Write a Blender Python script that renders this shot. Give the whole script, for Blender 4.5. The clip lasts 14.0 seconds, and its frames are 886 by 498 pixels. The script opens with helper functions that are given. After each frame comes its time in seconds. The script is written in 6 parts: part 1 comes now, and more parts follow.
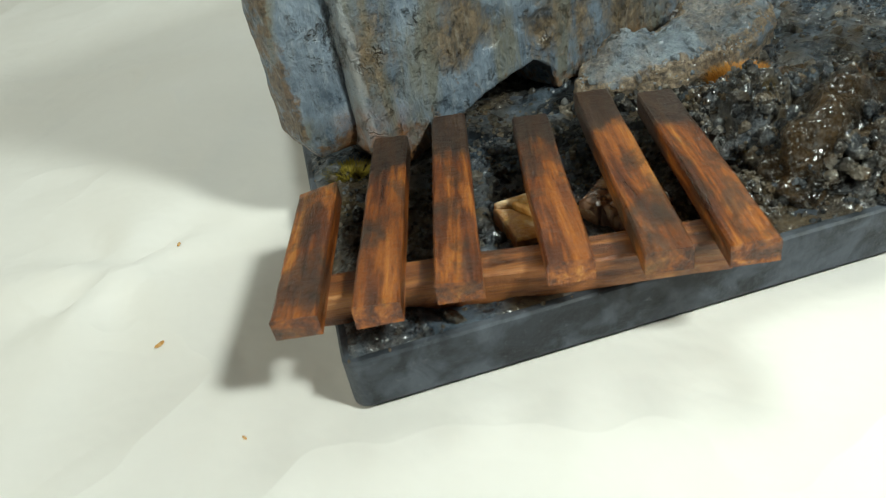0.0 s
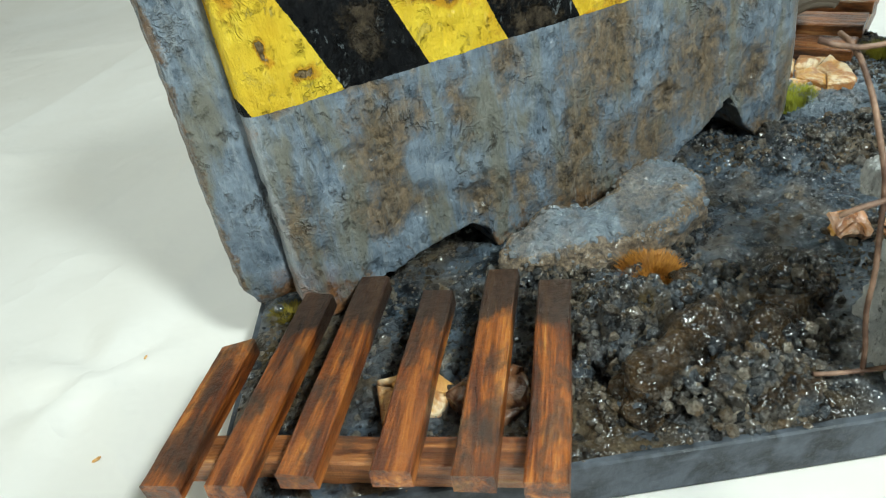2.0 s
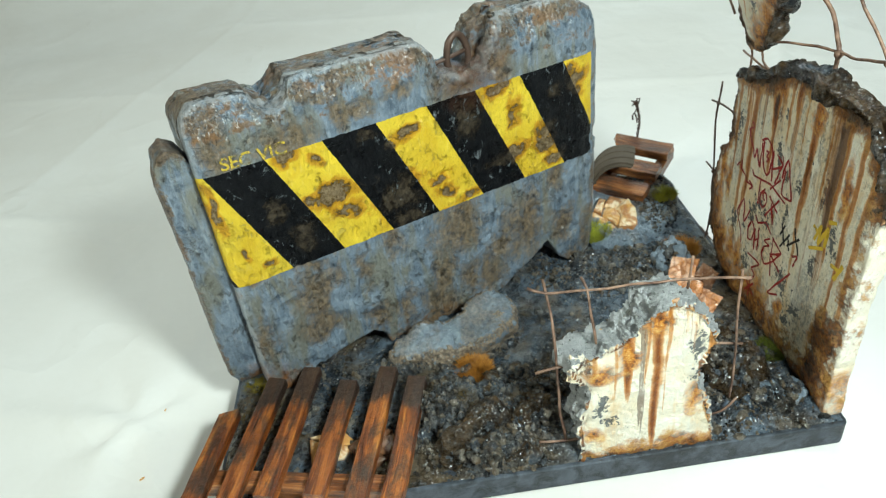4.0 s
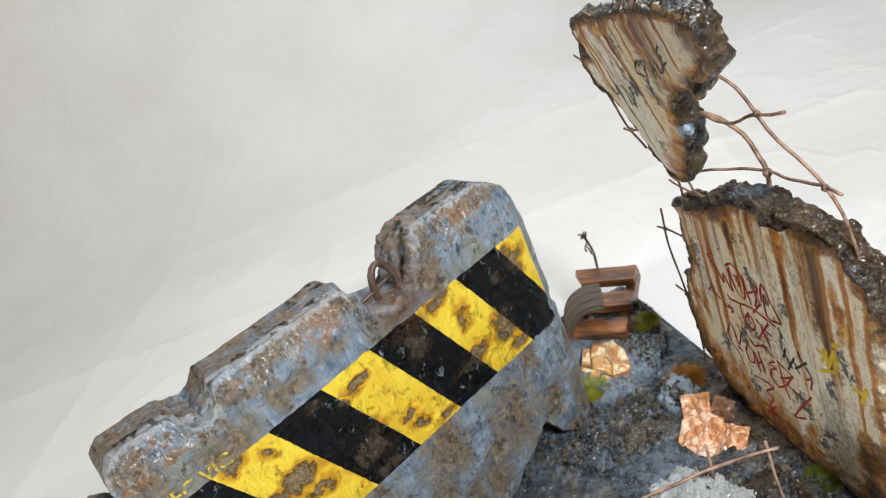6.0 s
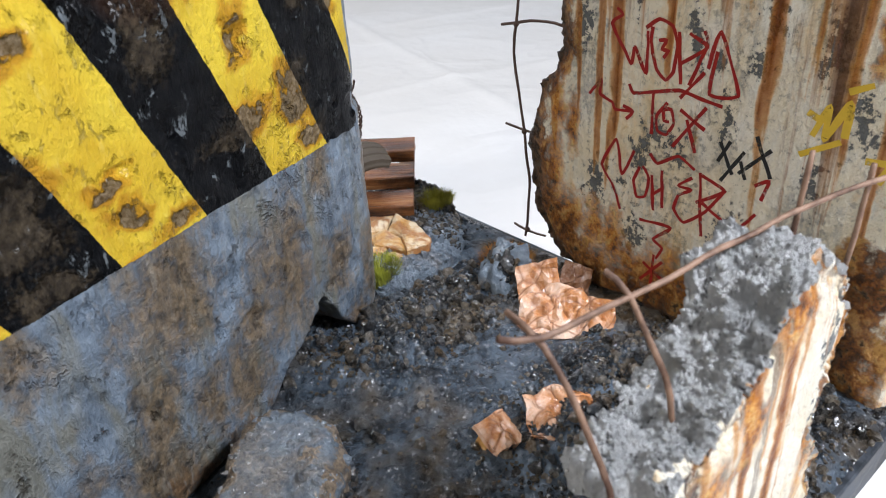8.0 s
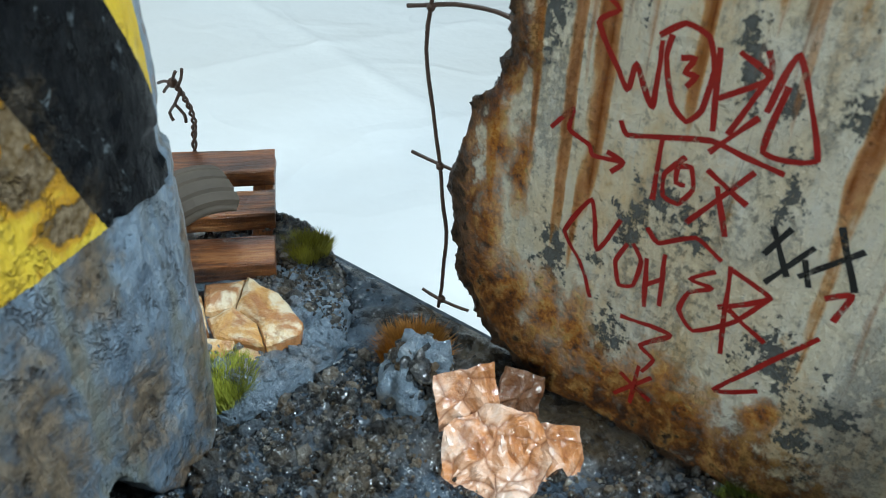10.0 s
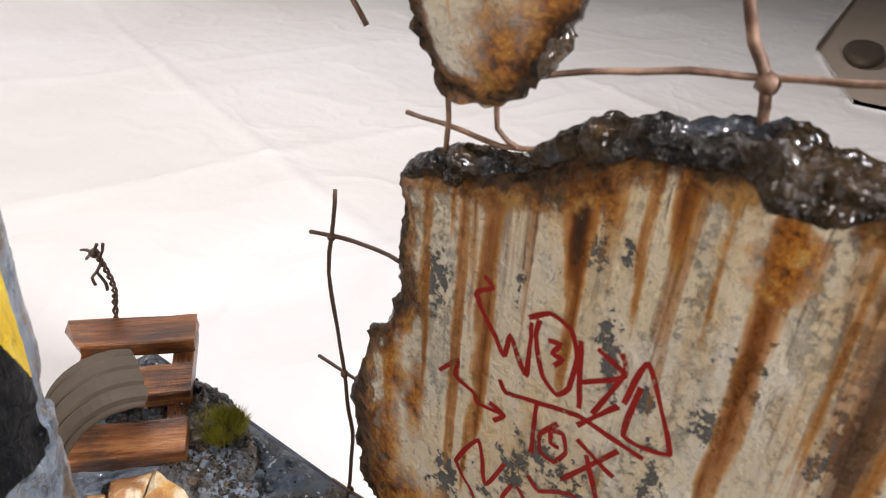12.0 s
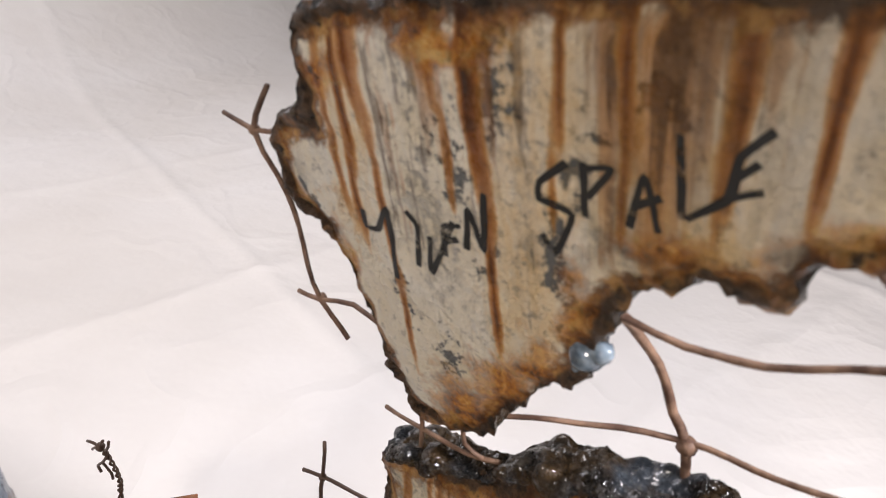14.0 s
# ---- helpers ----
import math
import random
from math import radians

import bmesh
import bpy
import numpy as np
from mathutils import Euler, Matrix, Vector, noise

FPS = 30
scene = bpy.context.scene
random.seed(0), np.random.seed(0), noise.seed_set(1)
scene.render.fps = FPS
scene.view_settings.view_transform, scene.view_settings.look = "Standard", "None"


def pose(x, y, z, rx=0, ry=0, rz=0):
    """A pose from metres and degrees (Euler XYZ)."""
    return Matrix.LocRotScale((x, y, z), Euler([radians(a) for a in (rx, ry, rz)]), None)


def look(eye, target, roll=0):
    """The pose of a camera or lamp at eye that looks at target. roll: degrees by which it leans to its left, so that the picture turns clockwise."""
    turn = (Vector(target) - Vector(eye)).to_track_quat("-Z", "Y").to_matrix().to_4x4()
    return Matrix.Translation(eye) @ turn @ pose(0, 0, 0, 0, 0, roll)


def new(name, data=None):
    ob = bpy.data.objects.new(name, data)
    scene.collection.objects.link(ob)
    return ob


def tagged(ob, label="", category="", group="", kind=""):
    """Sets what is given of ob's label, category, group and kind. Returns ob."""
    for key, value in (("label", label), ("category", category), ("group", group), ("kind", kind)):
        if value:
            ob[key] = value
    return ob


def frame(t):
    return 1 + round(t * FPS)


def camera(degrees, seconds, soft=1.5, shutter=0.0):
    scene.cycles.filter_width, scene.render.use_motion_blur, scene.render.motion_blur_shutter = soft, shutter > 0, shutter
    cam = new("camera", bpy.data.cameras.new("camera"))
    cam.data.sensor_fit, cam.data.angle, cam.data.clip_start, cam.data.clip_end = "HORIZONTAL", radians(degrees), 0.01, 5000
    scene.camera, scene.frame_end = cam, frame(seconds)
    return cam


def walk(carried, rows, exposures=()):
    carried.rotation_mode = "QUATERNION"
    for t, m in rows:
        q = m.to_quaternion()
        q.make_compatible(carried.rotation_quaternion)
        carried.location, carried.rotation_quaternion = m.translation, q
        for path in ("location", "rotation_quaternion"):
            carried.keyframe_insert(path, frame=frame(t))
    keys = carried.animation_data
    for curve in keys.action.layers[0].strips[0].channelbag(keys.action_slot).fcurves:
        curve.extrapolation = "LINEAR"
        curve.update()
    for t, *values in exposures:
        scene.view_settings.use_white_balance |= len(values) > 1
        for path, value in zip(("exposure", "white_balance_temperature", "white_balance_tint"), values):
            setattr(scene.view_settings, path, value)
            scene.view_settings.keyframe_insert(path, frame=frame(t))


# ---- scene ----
# A hand-sized ruin diorama on a sheet of white paper. Plan numbers are decimetres (K metres each).
K = 0.1
cam = camera(64.1, 14.0, 1.0)
cam.data.dof.use_dof, cam.data.dof.focus_distance, cam.data.dof.aperture_fstop = True, 0.19, 42.0
PATH = [
    (0, (0.00882, -0.09007, 0.09123), (0.03012, 0.07356, -0.02178), -11.37),
    (0.5, (0.03665, -0.10034, 0.09835), (0.03007, 0.06219, -0.01802), -9.30),
    (1, (0.04532, -0.09586, 0.10771), (0.02711, 0.06510, -0.00960), -8.48),
    (1.5, (0.05067, -0.09236, 0.11077), (0.03972, 0.07540, 0.00244), -10.02),
    (2, (0.06011, -0.09339, 0.12234), (0.05473, 0.07730, 0.01824), -10.58),
    (2.5, (0.09363, -0.10478, 0.16770), (0.09304, 0.06598, 0.06357), -11.36),
    (2.7, (0.10262, -0.11669, 0.17304), (0.09788, 0.05804, 0.07585), -12.19),
    (4.8, (0.08921, -0.17396, 0.25962), (0.09846, -0.01398, 0.13996), -5.43),
    (5, (0.09020, -0.17340, 0.26114), (0.09883, -0.01205, 0.14327), -5.63),
    (5.5, (0.09680, -0.15801, 0.25907), (0.10687, 0.01178, 0.15385), -11.88),
    (6, (0.12035, -0.12906, 0.24897), (0.13676, 0.05097, 0.16341), -24.75),
    (6.5, (0.11546, -0.10861, 0.21502), (0.15130, 0.06889, 0.13011), -28.03),
    (7, (0.07677, -0.06386, 0.20450), (0.14920, 0.09875, 0.11331), -11.76),
    (7.5, (0.07610, -0.03722, 0.14874), (0.18260, 0.10586, 0.05825), -4.43),
    (7.7, (0.07314, -0.03537, 0.13803), (0.18130, 0.10498, 0.04526), -4.24),
    (9.8, (0.12241, 0.03197, 0.12336), (0.25408, 0.13827, 0.01675), 1.78),
    (10, (0.12601, 0.03320, 0.12329), (0.25737, 0.13852, 0.01534), 1.65),
    (10.5, (0.13283, 0.03507, 0.12296), (0.26545, 0.13950, 0.01570), 2.35),
    (11, (0.13907, 0.03304, 0.13280), (0.27297, 0.13685, 0.02652), 2.06),
    (11.5, (0.14144, 0.03108, 0.14226), (0.27915, 0.13433, 0.04040), 2.79),
    (12, (0.14584, 0.03227, 0.15749), (0.28734, 0.13510, 0.06054), 3.71),
    (12.5, (0.14791, 0.03345, 0.17390), (0.28999, 0.13857, 0.08027), 2.82),
    (13, (0.14549, 0.03858, 0.18503), (0.29111, 0.14207, 0.09513), 3.71),
    (13.5, (0.14644, 0.04346, 0.19710), (0.29296, 0.14589, 0.10744), 2.49),
    (14, (0.15261, 0.03607, 0.20667), (0.29847, 0.13931, 0.11688), 2.05),
]
EXPO = [(0.0, -0.18, 6600, -7), (0.5, -0.25, 6600, -5), (1.0, -0.33, 6750, 3), (1.5, -0.22, 6700, 1), (2.4, 0.15, 5950, -11), (2.7, 0.15, 5950, -11), (5.0, -0.16, 6350, -1), (5.5, -0.06, 6400, 6), (6.2, 0.1, 6350, 8), (7.7, 0.05, 6150, 13), (9.8, -0.06, 5350, -5), (10.8, -0.06, 5450, -4), (12.0, 0.2, 6700, 17), (13.0, 0.05, 6700, 18), (14.0, 0.0, 6700, 19)]
walk(cam, [(t, look(eye, target, roll)) for t, eye, target, roll in PATH], EXPO)

import collections

from mathutils.bvhtree import BVHTree

# ---------------------------------------------------------------- light
world = bpy.data.worlds.new("room_light")
scene.world = world
world.use_nodes = True
world.node_tree.nodes["Background"].inputs["Color"].default_value = (0.82, 0.91, 1.0, 1)
world.node_tree.nodes["Background"].inputs["Strength"].default_value = 0.008


def area_lamp(name, at, to, size, watts, colour):
    data = bpy.data.lights.new(name, "AREA")
    data.shape, data.size, data.energy, data.color = "DISK", size, watts, colour
    ob = new(name, data)
    ob.matrix_world = look([K * v for v in at], [K * v for v in to])
    return ob


area_lamp("desk_lamp_light", (2.5, -2.1, 3.5), (1.0, 0.6, 0.4), 0.065, 2.55, (0.97, 0.985, 1.0))
area_lamp("ceiling_light", (3.9, 5.2, 8.0), (2.8, 3.4, 0.0), 0.42, 4.9, (0.94, 0.97, 1.0))
area_lamp("window_light", (-11.0, -3.2, 8.0), (1.8, 0.3, 0.5), 0.34, 10.5, (1.0, 0.955, 0.87))


# ---------------------------------------------------------------- node helpers
def node(nt, kind, props=None, **ins):
    n = nt.nodes.new(kind)
    for k, v in (props or {}).items():
        if k == "operation":
            n.operation = v
        elif k == "blend_type":
            n.blend_type = v
        elif k == "data_type":
            n.data_type = v
        elif k == "feature":
            n.feature = v
        elif k == "noise_type":
            n.noise_type = v
    for k, v in ins.items():
        sock = n.inputs[int(k[1:])] if k[0] == "i" and k[1:].isdigit() else n.inputs[k.replace("_", " ")]
        if isinstance(v, bpy.types.NodeSocket):
            nt.links.new(v, sock)
        else:
            sock.default_value = v
    return n


def maths(nt, op, a, b=0.0, clamp=False):
    n = node(nt, "ShaderNodeMath", {"operation": op}, i0=a, i1=b)
    n.use_clamp = clamp
    return n.outputs[0]


def ramp(nt, fac, stops):
    n = nt.nodes.new("ShaderNodeValToRGB")
    nt.links.new(fac, n.inputs[0])
    els = n.color_ramp.elements
    while len(els) < len(stops):
        els.new(0.5)
    for e, (p, c) in zip(els, stops):
        e.position = p
        e.color = (c, c, c, 1) if isinstance(c, (int, float)) else (*c, 1)
    return n.outputs[0]


def mixc(nt, fac, a, b, blend="MIX"):
    n = nt.nodes.new("ShaderNodeMix")
    n.data_type, n.blend_type = "RGBA", blend
    for sock, v in ((n.inputs[0], fac), (n.inputs[6], a), (n.inputs[7], b)):
        if isinstance(v, bpy.types.NodeSocket):
            nt.links.new(v, sock)
        else:
            sock.default_value = v if isinstance(v, (int, float)) else (*v, 1)
    return n.outputs[2]


def coords(nt, scale=(1, 1, 1), off=(0, 0, 0)):
    """Object coordinates in decimetres, stretched."""
    tc = nt.nodes.new("ShaderNodeTexCoord")
    mp = nt.nodes.new("ShaderNodeMapping")
    nt.links.new(tc.outputs["Object"], mp.inputs["Vector"])
    mp.inputs["Scale"].default_value = [s / K for s in scale]
    mp.inputs["Location"].default_value = off
    return mp.outputs[0]


def noise_tex(nt, vec, scale, detail=5.0, rough=0.6, dist=0.0):
    return node(nt, "ShaderNodeTexNoise", None, Vector=vec, Scale=scale, Detail=detail, Roughness=rough, Distortion=dist).outputs[0]


def shader(name, build):
    m = bpy.data.materials.new(name)
    m.use_nodes = True
    nt = m.node_tree
    bsdf = nt.nodes["Principled BSDF"]
    out = build(nt)
    for key, v in out.items():
        if key == "coat_bump":
            h, strength, dist = v
            nt.links.new(node(nt, "ShaderNodeBump", None, Height=h, Strength=strength, Distance=dist * K).outputs[0], bsdf.inputs["Coat Normal"])
            continue
        if key == "bump":
            h, strength, dist = v
            b = node(nt, "ShaderNodeBump", None, Height=h, Strength=strength, Distance=dist * K)
            nt.links.new(b.outputs[0], bsdf.inputs["Normal"])
            if "coat_bump" not in out:
                nt.links.new(b.outputs[0], bsdf.inputs["Coat Normal"])
            continue
        sock = bsdf.inputs[key]
        if isinstance(v, bpy.types.NodeSocket):
            nt.links.new(v, sock)
        else:
            sock.default_value = (*v, 1) if isinstance(v, tuple) and len(v) == 3 else v
    return m


# ---------------------------------------------------------------- materials
def paper_look(nt):
    v = coords(nt)
    big = noise_tex(nt, v, 0.35, 4, 0.5)
    soft = noise_tex(nt, v, 1.1, 5, 0.6)
    fine = noise_tex(nt, v, 14, 6, 0.6)
    ridge = maths(nt, "ABSOLUTE", maths(nt, "SUBTRACT", noise_tex(nt, v, 0.9, 3, 0.5, 0.4), 0.5))
    ridge = ramp(nt, ridge, [(0.0, 1.0), (0.06, 0.0)])
    col = mixc(nt, ramp(nt, big, [(0.35, 0.0), (0.7, 1.0)]), (0.74, 0.705, 0.665), (0.81, 0.79, 0.77))
    col = mixc(nt, ramp(nt, soft, [(0.45, 0.0), (0.7, 0.35)]), col, (0.68, 0.64, 0.59))
    h = maths(nt, "ADD", maths(nt, "MULTIPLY", soft, 2.0), maths(nt, "ADD", maths(nt, "MULTIPLY", fine, 0.05), maths(nt, "MULTIPLY", ridge, 0.35)))
    return {"Base Color": col, "Roughness": 0.7, "bump": (h, 0.4, 0.05)}

def attribute(nt, name):
    n = nt.nodes.new("ShaderNodeAttribute")
    n.attribute_name = name
    return n.outputs["Fac"]


def ragged(nt, field, wide, wide_by, small, small_by, stops):
    """A soft field broken up by two noises, then cut by a ramp."""
    f = maths(nt, "ADD", field, maths(nt, "MULTIPLY", maths(nt, "SUBTRACT", wide, 0.5), wide_by))
    return ramp(nt, maths(nt, "ADD", f, maths(nt, "MULTIPLY", maths(nt, "SUBTRACT", small, 0.5), small_by)), stops)


def barrier_look(nt):
    v = coords(nt)
    tc = nt.nodes.new("ShaderNodeSeparateXYZ")
    nt.links.new(v, tc.inputs[0])
    u, back, z = tc.outputs
    big = noise_tex(nt, v, 4.2, 4, 0.6, 0.4)
    mid = noise_tex(nt, v, 13, 6, 0.66, 0.3)
    grit = noise_tex(nt, v, 34, 6, 0.72)
    fine = noise_tex(nt, v, 80, 6, 0.72)
    brush = noise_tex(nt, coords(nt, (48, 48, 12)), 1.0, 5, 0.65, 0.3)
    wipe = noise_tex(nt, coords(nt, (9, 9, 2.6), (1.3, 0, 0.4)), 1.0, 5, 0.6, 0.4)
    # blue-grey paint brushed downwards over a darker coat
    grey = mixc(nt, ramp(nt, mid, [(0.34, 0.0), (0.66, 1.0)]), (0.100, 0.132, 0.175), (0.260, 0.320, 0.392))
    grey = mixc(nt, ramp(nt, brush, [(0.52, 0.0), (0.68, 0.55)]), grey, (0.40, 0.45, 0.50))
    grey = mixc(nt, ramp(nt, brush, [(0.30, 0.55), (0.42, 0.0)]), grey, (0.085, 0.095, 0.105))
    grey = mixc(nt, ramp(nt, wipe, [(0.49, 0.0), (0.61, 0.72)]), grey, (0.210, 0.195, 0.135))
    brown = mixc(nt, ramp(nt, grit, [(0.36, 0.0), (0.62, 1.0)]), (0.032, 0.022, 0.013), (0.250, 0.180, 0.105))
    brown = mixc(nt, ramp(nt, brush, [(0.54, 0.0), (0.68, 0.6)]), brown, (0.30, 0.26, 0.20))
    drip = noise_tex(nt, coords(nt, (7.0, 7.0, 2.6), (1.3, 0, 0.4)), 1.0, 6, 0.66, 0.4)
    stain = maths(nt, "ADD", maths(nt, "MULTIPLY", attribute(nt, "stain"), 0.62), maths(nt, "MULTIPLY", maths(nt, "SUBTRACT", drip, 0.29), 0.72))
    stain = ragged(nt, stain, brush, 0.55, grit, 0.45, [(0.36, 0.0), (0.50, 0.55), (0.66, 0.92)])
    body = mixc(nt, stain, grey, brown)
    # dirt on the worn upper and lower edges
    wear = attribute(nt, "wear")
    dirt = ragged(nt, wear, mid, 1.7, grit, 0.9, [(0.42, 0.0), (0.60, 0.88)])
    dark = mixc(nt, ramp(nt, fine, [(0.36, 0.0), (0.64, 1.0)]), (0.026, 0.016, 0.010), (0.24, 0.160, 0.090))
    dark = mixc(nt, ramp(nt, big, [(0.50, 0.0), (0.62, 0.8)]), dark, mixc(nt, grit, (0.10, 0.040, 0.012), (0.36, 0.19, 0.08)))
    dark = mixc(nt, ramp(nt, brush, [(0.57, 0.0), (0.70, 0.7)]), dark, (0.36, 0.37, 0.38))
    body = mixc(nt, dirt, body, dark)
    rub = ragged(nt, attribute(nt, "rub"), brush, 1.3, grit, 0.9, [(0.58, 0.0), (0.85, 0.55)])
    body = mixc(nt, rub, body, (0.40, 0.43, 0.46))
    # hazard band: slanted stripes between two heights on the front
    edge = maths(nt, "ADD", maths(nt, "MULTIPLY", maths(nt, "SUBTRACT", mid, 0.5), 0.010), maths(nt, "MULTIPLY", maths(nt, "SUBTRACT", fine, 0.5), 0.008))
    zz = maths(nt, "ADD", z, edge)
    slant = maths(nt, "DIVIDE", maths(nt, "SUBTRACT", maths(nt, "ADD", maths(nt, "ADD", u, edge), maths(nt, "MULTIPLY", z, 0.455)), 0.7535), 0.2238)
    odd = maths(nt, "LESS_THAN", maths(nt, "FRACT", maths(nt, "MULTIPLY", slant, 0.5)), 0.5)
    band = maths(nt, "MULTIPLY", maths(nt, "GREATER_THAN", zz, 0.712), maths(nt, "LESS_THAN", zz, 1.197))
    band = maths(nt, "MULTIPLY", band, maths(nt, "LESS_THAN", back, 0.07))
    band = maths(nt, "MULTIPLY", band, maths(nt, "MULTIPLY", maths(nt, "LESS_THAN", u, 1.935), maths(nt, "GREATER_THAN", u, 0.188)))
    yellow = mixc(nt, ramp(nt, big, [(0.42, 0.0), (0.68, 0.9)]), (0.80, 0.585, 0.050), (0.66, 0.40, 0.022))
    yellow = mixc(nt, ramp(nt, brush, [(0.58, 0.0), (0.72, 0.35)]), yellow, (0.86, 0.70, 0.20))
    worn = attribute(nt, "worn")
    amber = ragged(nt, worn, mid, 0.8, grit, 0.5, [(0.28, 0.0), (0.46, 0.8)])
    yellow = mixc(nt, amber, yellow, mixc(nt, ramp(nt, grit, [(0.35, 0.0), (0.65, 1.0)]), (0.36, 0.140, 0.010), (0.66, 0.33, 0.02)))
    bare = ragged(nt, worn, mid, 0.9, grit, 0.9, [(0.58, 0.0), (0.68, 0.9)])
    yellow = mixc(nt, bare, yellow, mixc(nt, ramp(nt, fine, [(0.38, 0.0), (0.62, 1.0)]), (0.045, 0.032, 0.018), (0.25, 0.20, 0.135)))
    black = mixc(nt, ramp(nt, mid, [(0.4, 0.0), (0.7, 1.0)]), (0.0020, 0.0025, 0.0035), (0.007, 0.008, 0.010))
    rubbed = ragged(nt, worn, mid, 0.9, fine, 1.1, [(0.50, 0.0), (0.68, 0.60)])
    black = mixc(nt, rubbed, black, mixc(nt, ramp(nt, grit, [(0.38, 0.0), (0.62, 1.0)]), (0.014, 0.010, 0.007), (0.125, 0.095, 0.060)))
    flake = noise_tex(nt, coords(nt, (26, 26, 17), (1, 2, 3)), 1.0, 6, 0.75, 0.6)
    flake = maths(nt, "MULTIPLY", ramp(nt, flake, [(0.585, 0.0), (0.615, 0.9)]), ramp(nt, noise_tex(nt, coords(nt, (1, 1, 1), (6, 3, 2)), 7.5, 4, 0.6), [(0.45, 0.0), (0.54, 1.0)]))
    paint = mixc(nt, odd, yellow, black)
    flake = maths(nt, "MULTIPLY", flake, maths(nt, "ADD", maths(nt, "MULTIPLY", odd, 0.65), 0.35))
    paint = mixc(nt, flake, paint, mixc(nt, odd, (0.24, 0.20, 0.13), (0.21, 0.235, 0.25)))
    col = mixc(nt, band, body, paint)
    vein = maths(nt, "ABSOLUTE", maths(nt, "SUBTRACT", noise_tex(nt, coords(nt, (1, 1, 0.7), (9, 2, 4)), 7.0, 5, 0.7, 0.3), 0.5))
    where = ramp(nt, noise_tex(nt, coords(nt, (1, 1, 1), (2, 8, 5)), 3.2, 5, 0.7), [(0.55, 0.0), (0.63, 1.0)])
    crack = maths(nt, "MULTIPLY", ramp(nt, vein, [(0.0, 1.0), (0.016, 0.0)]), where)
    ridge = maths(nt, "MULTIPLY", ramp(nt, vein, [(0.010, 0.0), (0.024, 1.0), (0.045, 0.0)]), where)
    col = mixc(nt, maths(nt, "MULTIPLY", crack, maths(nt, "SUBTRACT", 0.55, maths(nt, "MULTIPLY", band, 0.45))), col, (0.045, 0.034, 0.022))
    col = mixc(nt, maths(nt, "MULTIPLY", ridge, maths(nt, "SUBTRACT", 0.25, maths(nt, "MULTIPLY", band, 0.22))), col, (0.42, 0.44, 0.45))
    pits = ramp(nt, noise_tex(nt, coords(nt, (1, 1, 0.8), (5, 5, 5)), 22, 5, 0.7), [(0.60, 0.0), (0.70, 1.0)])
    col = mixc(nt, maths(nt, "MULTIPLY", pits, maths(nt, "SUBTRACT", 0.6, maths(nt, "MULTIPLY", band, 0.45))), col, (0.050, 0.040, 0.028))
    near = node(nt, "ShaderNodeVectorMath", {"operation": "DISTANCE"}, i0=v, i1=(1.33, 0.05, 1.30)).outputs[1]
    rust = maths(nt, "MULTIPLY", ramp(nt, near, [(0.05, 1.0), (0.22, 0.0)]), ramp(nt, mid, [(0.35, 0.2), (0.6, 1.0)]))
    col = mixc(nt, rust, col, mixc(nt, grit, (0.030, 0.012, 0.006), (0.19, 0.075, 0.025)))
    corner = node(nt, "ShaderNodeVectorMath", {"operation": "DISTANCE"}, i0=v, i1=(0.20, 0.02, 0.16)).outputs[1]
    rust = maths(nt, "MULTIPLY", ramp(nt, corner, [(0.04, 1.0), (0.16, 0.0)]), ramp(nt, mid, [(0.40, 0.0), (0.6, 1.0)]))
    col = mixc(nt, rust, col, (0.26, 0.095, 0.020))
    rough = maths(nt, "ADD", ramp(nt, mid, [(0.3, 0.22), (0.7, 0.42)]), maths(nt, "MULTIPLY", dirt, 0.08))
    layer = maths(nt, "ADD", maths(nt, "MULTIPLY", maths(nt, "SUBTRACT", 1.0, band), maths(nt, "MULTIPLY", stain, -0.30)), maths(nt, "MULTIPLY", band, maths(nt, "MULTIPLY", bare, -0.45)))
    h = maths(nt, "ADD", maths(nt, "ADD", maths(nt, "MULTIPLY", mid, 0.35), layer), maths(nt, "ADD", maths(nt, "MULTIPLY", fine, 0.22), maths(nt, "ADD", maths(nt, "MULTIPLY", pits, -0.45), maths(nt, "ADD", maths(nt, "MULTIPLY", brush, 0.45), maths(nt, "ADD", maths(nt, "MULTIPLY", flake, -0.5), maths(nt, "SUBTRACT", maths(nt, "MULTIPLY", ridge, 0.15), maths(nt, "MULTIPLY", crack, 0.2)))))))
    return {"Specular IOR Level": maths(nt, "SUBTRACT", 0.30, maths(nt, "MULTIPLY", band, 0.20)), "coat_bump": (noise_tex(nt, coords(nt, (24, 24, 13)), 1.0, 2, 0.5), 0.8, 0.035), "Coat Weight": maths(nt, "SUBTRACT", 0.26, maths(nt, "MULTIPLY", band, 0.16)), "Coat IOR": 1.5, "Coat Roughness": 0.24, "Base Color": col, "Roughness": rough, "bump": (h, 0.9, 0.035)}


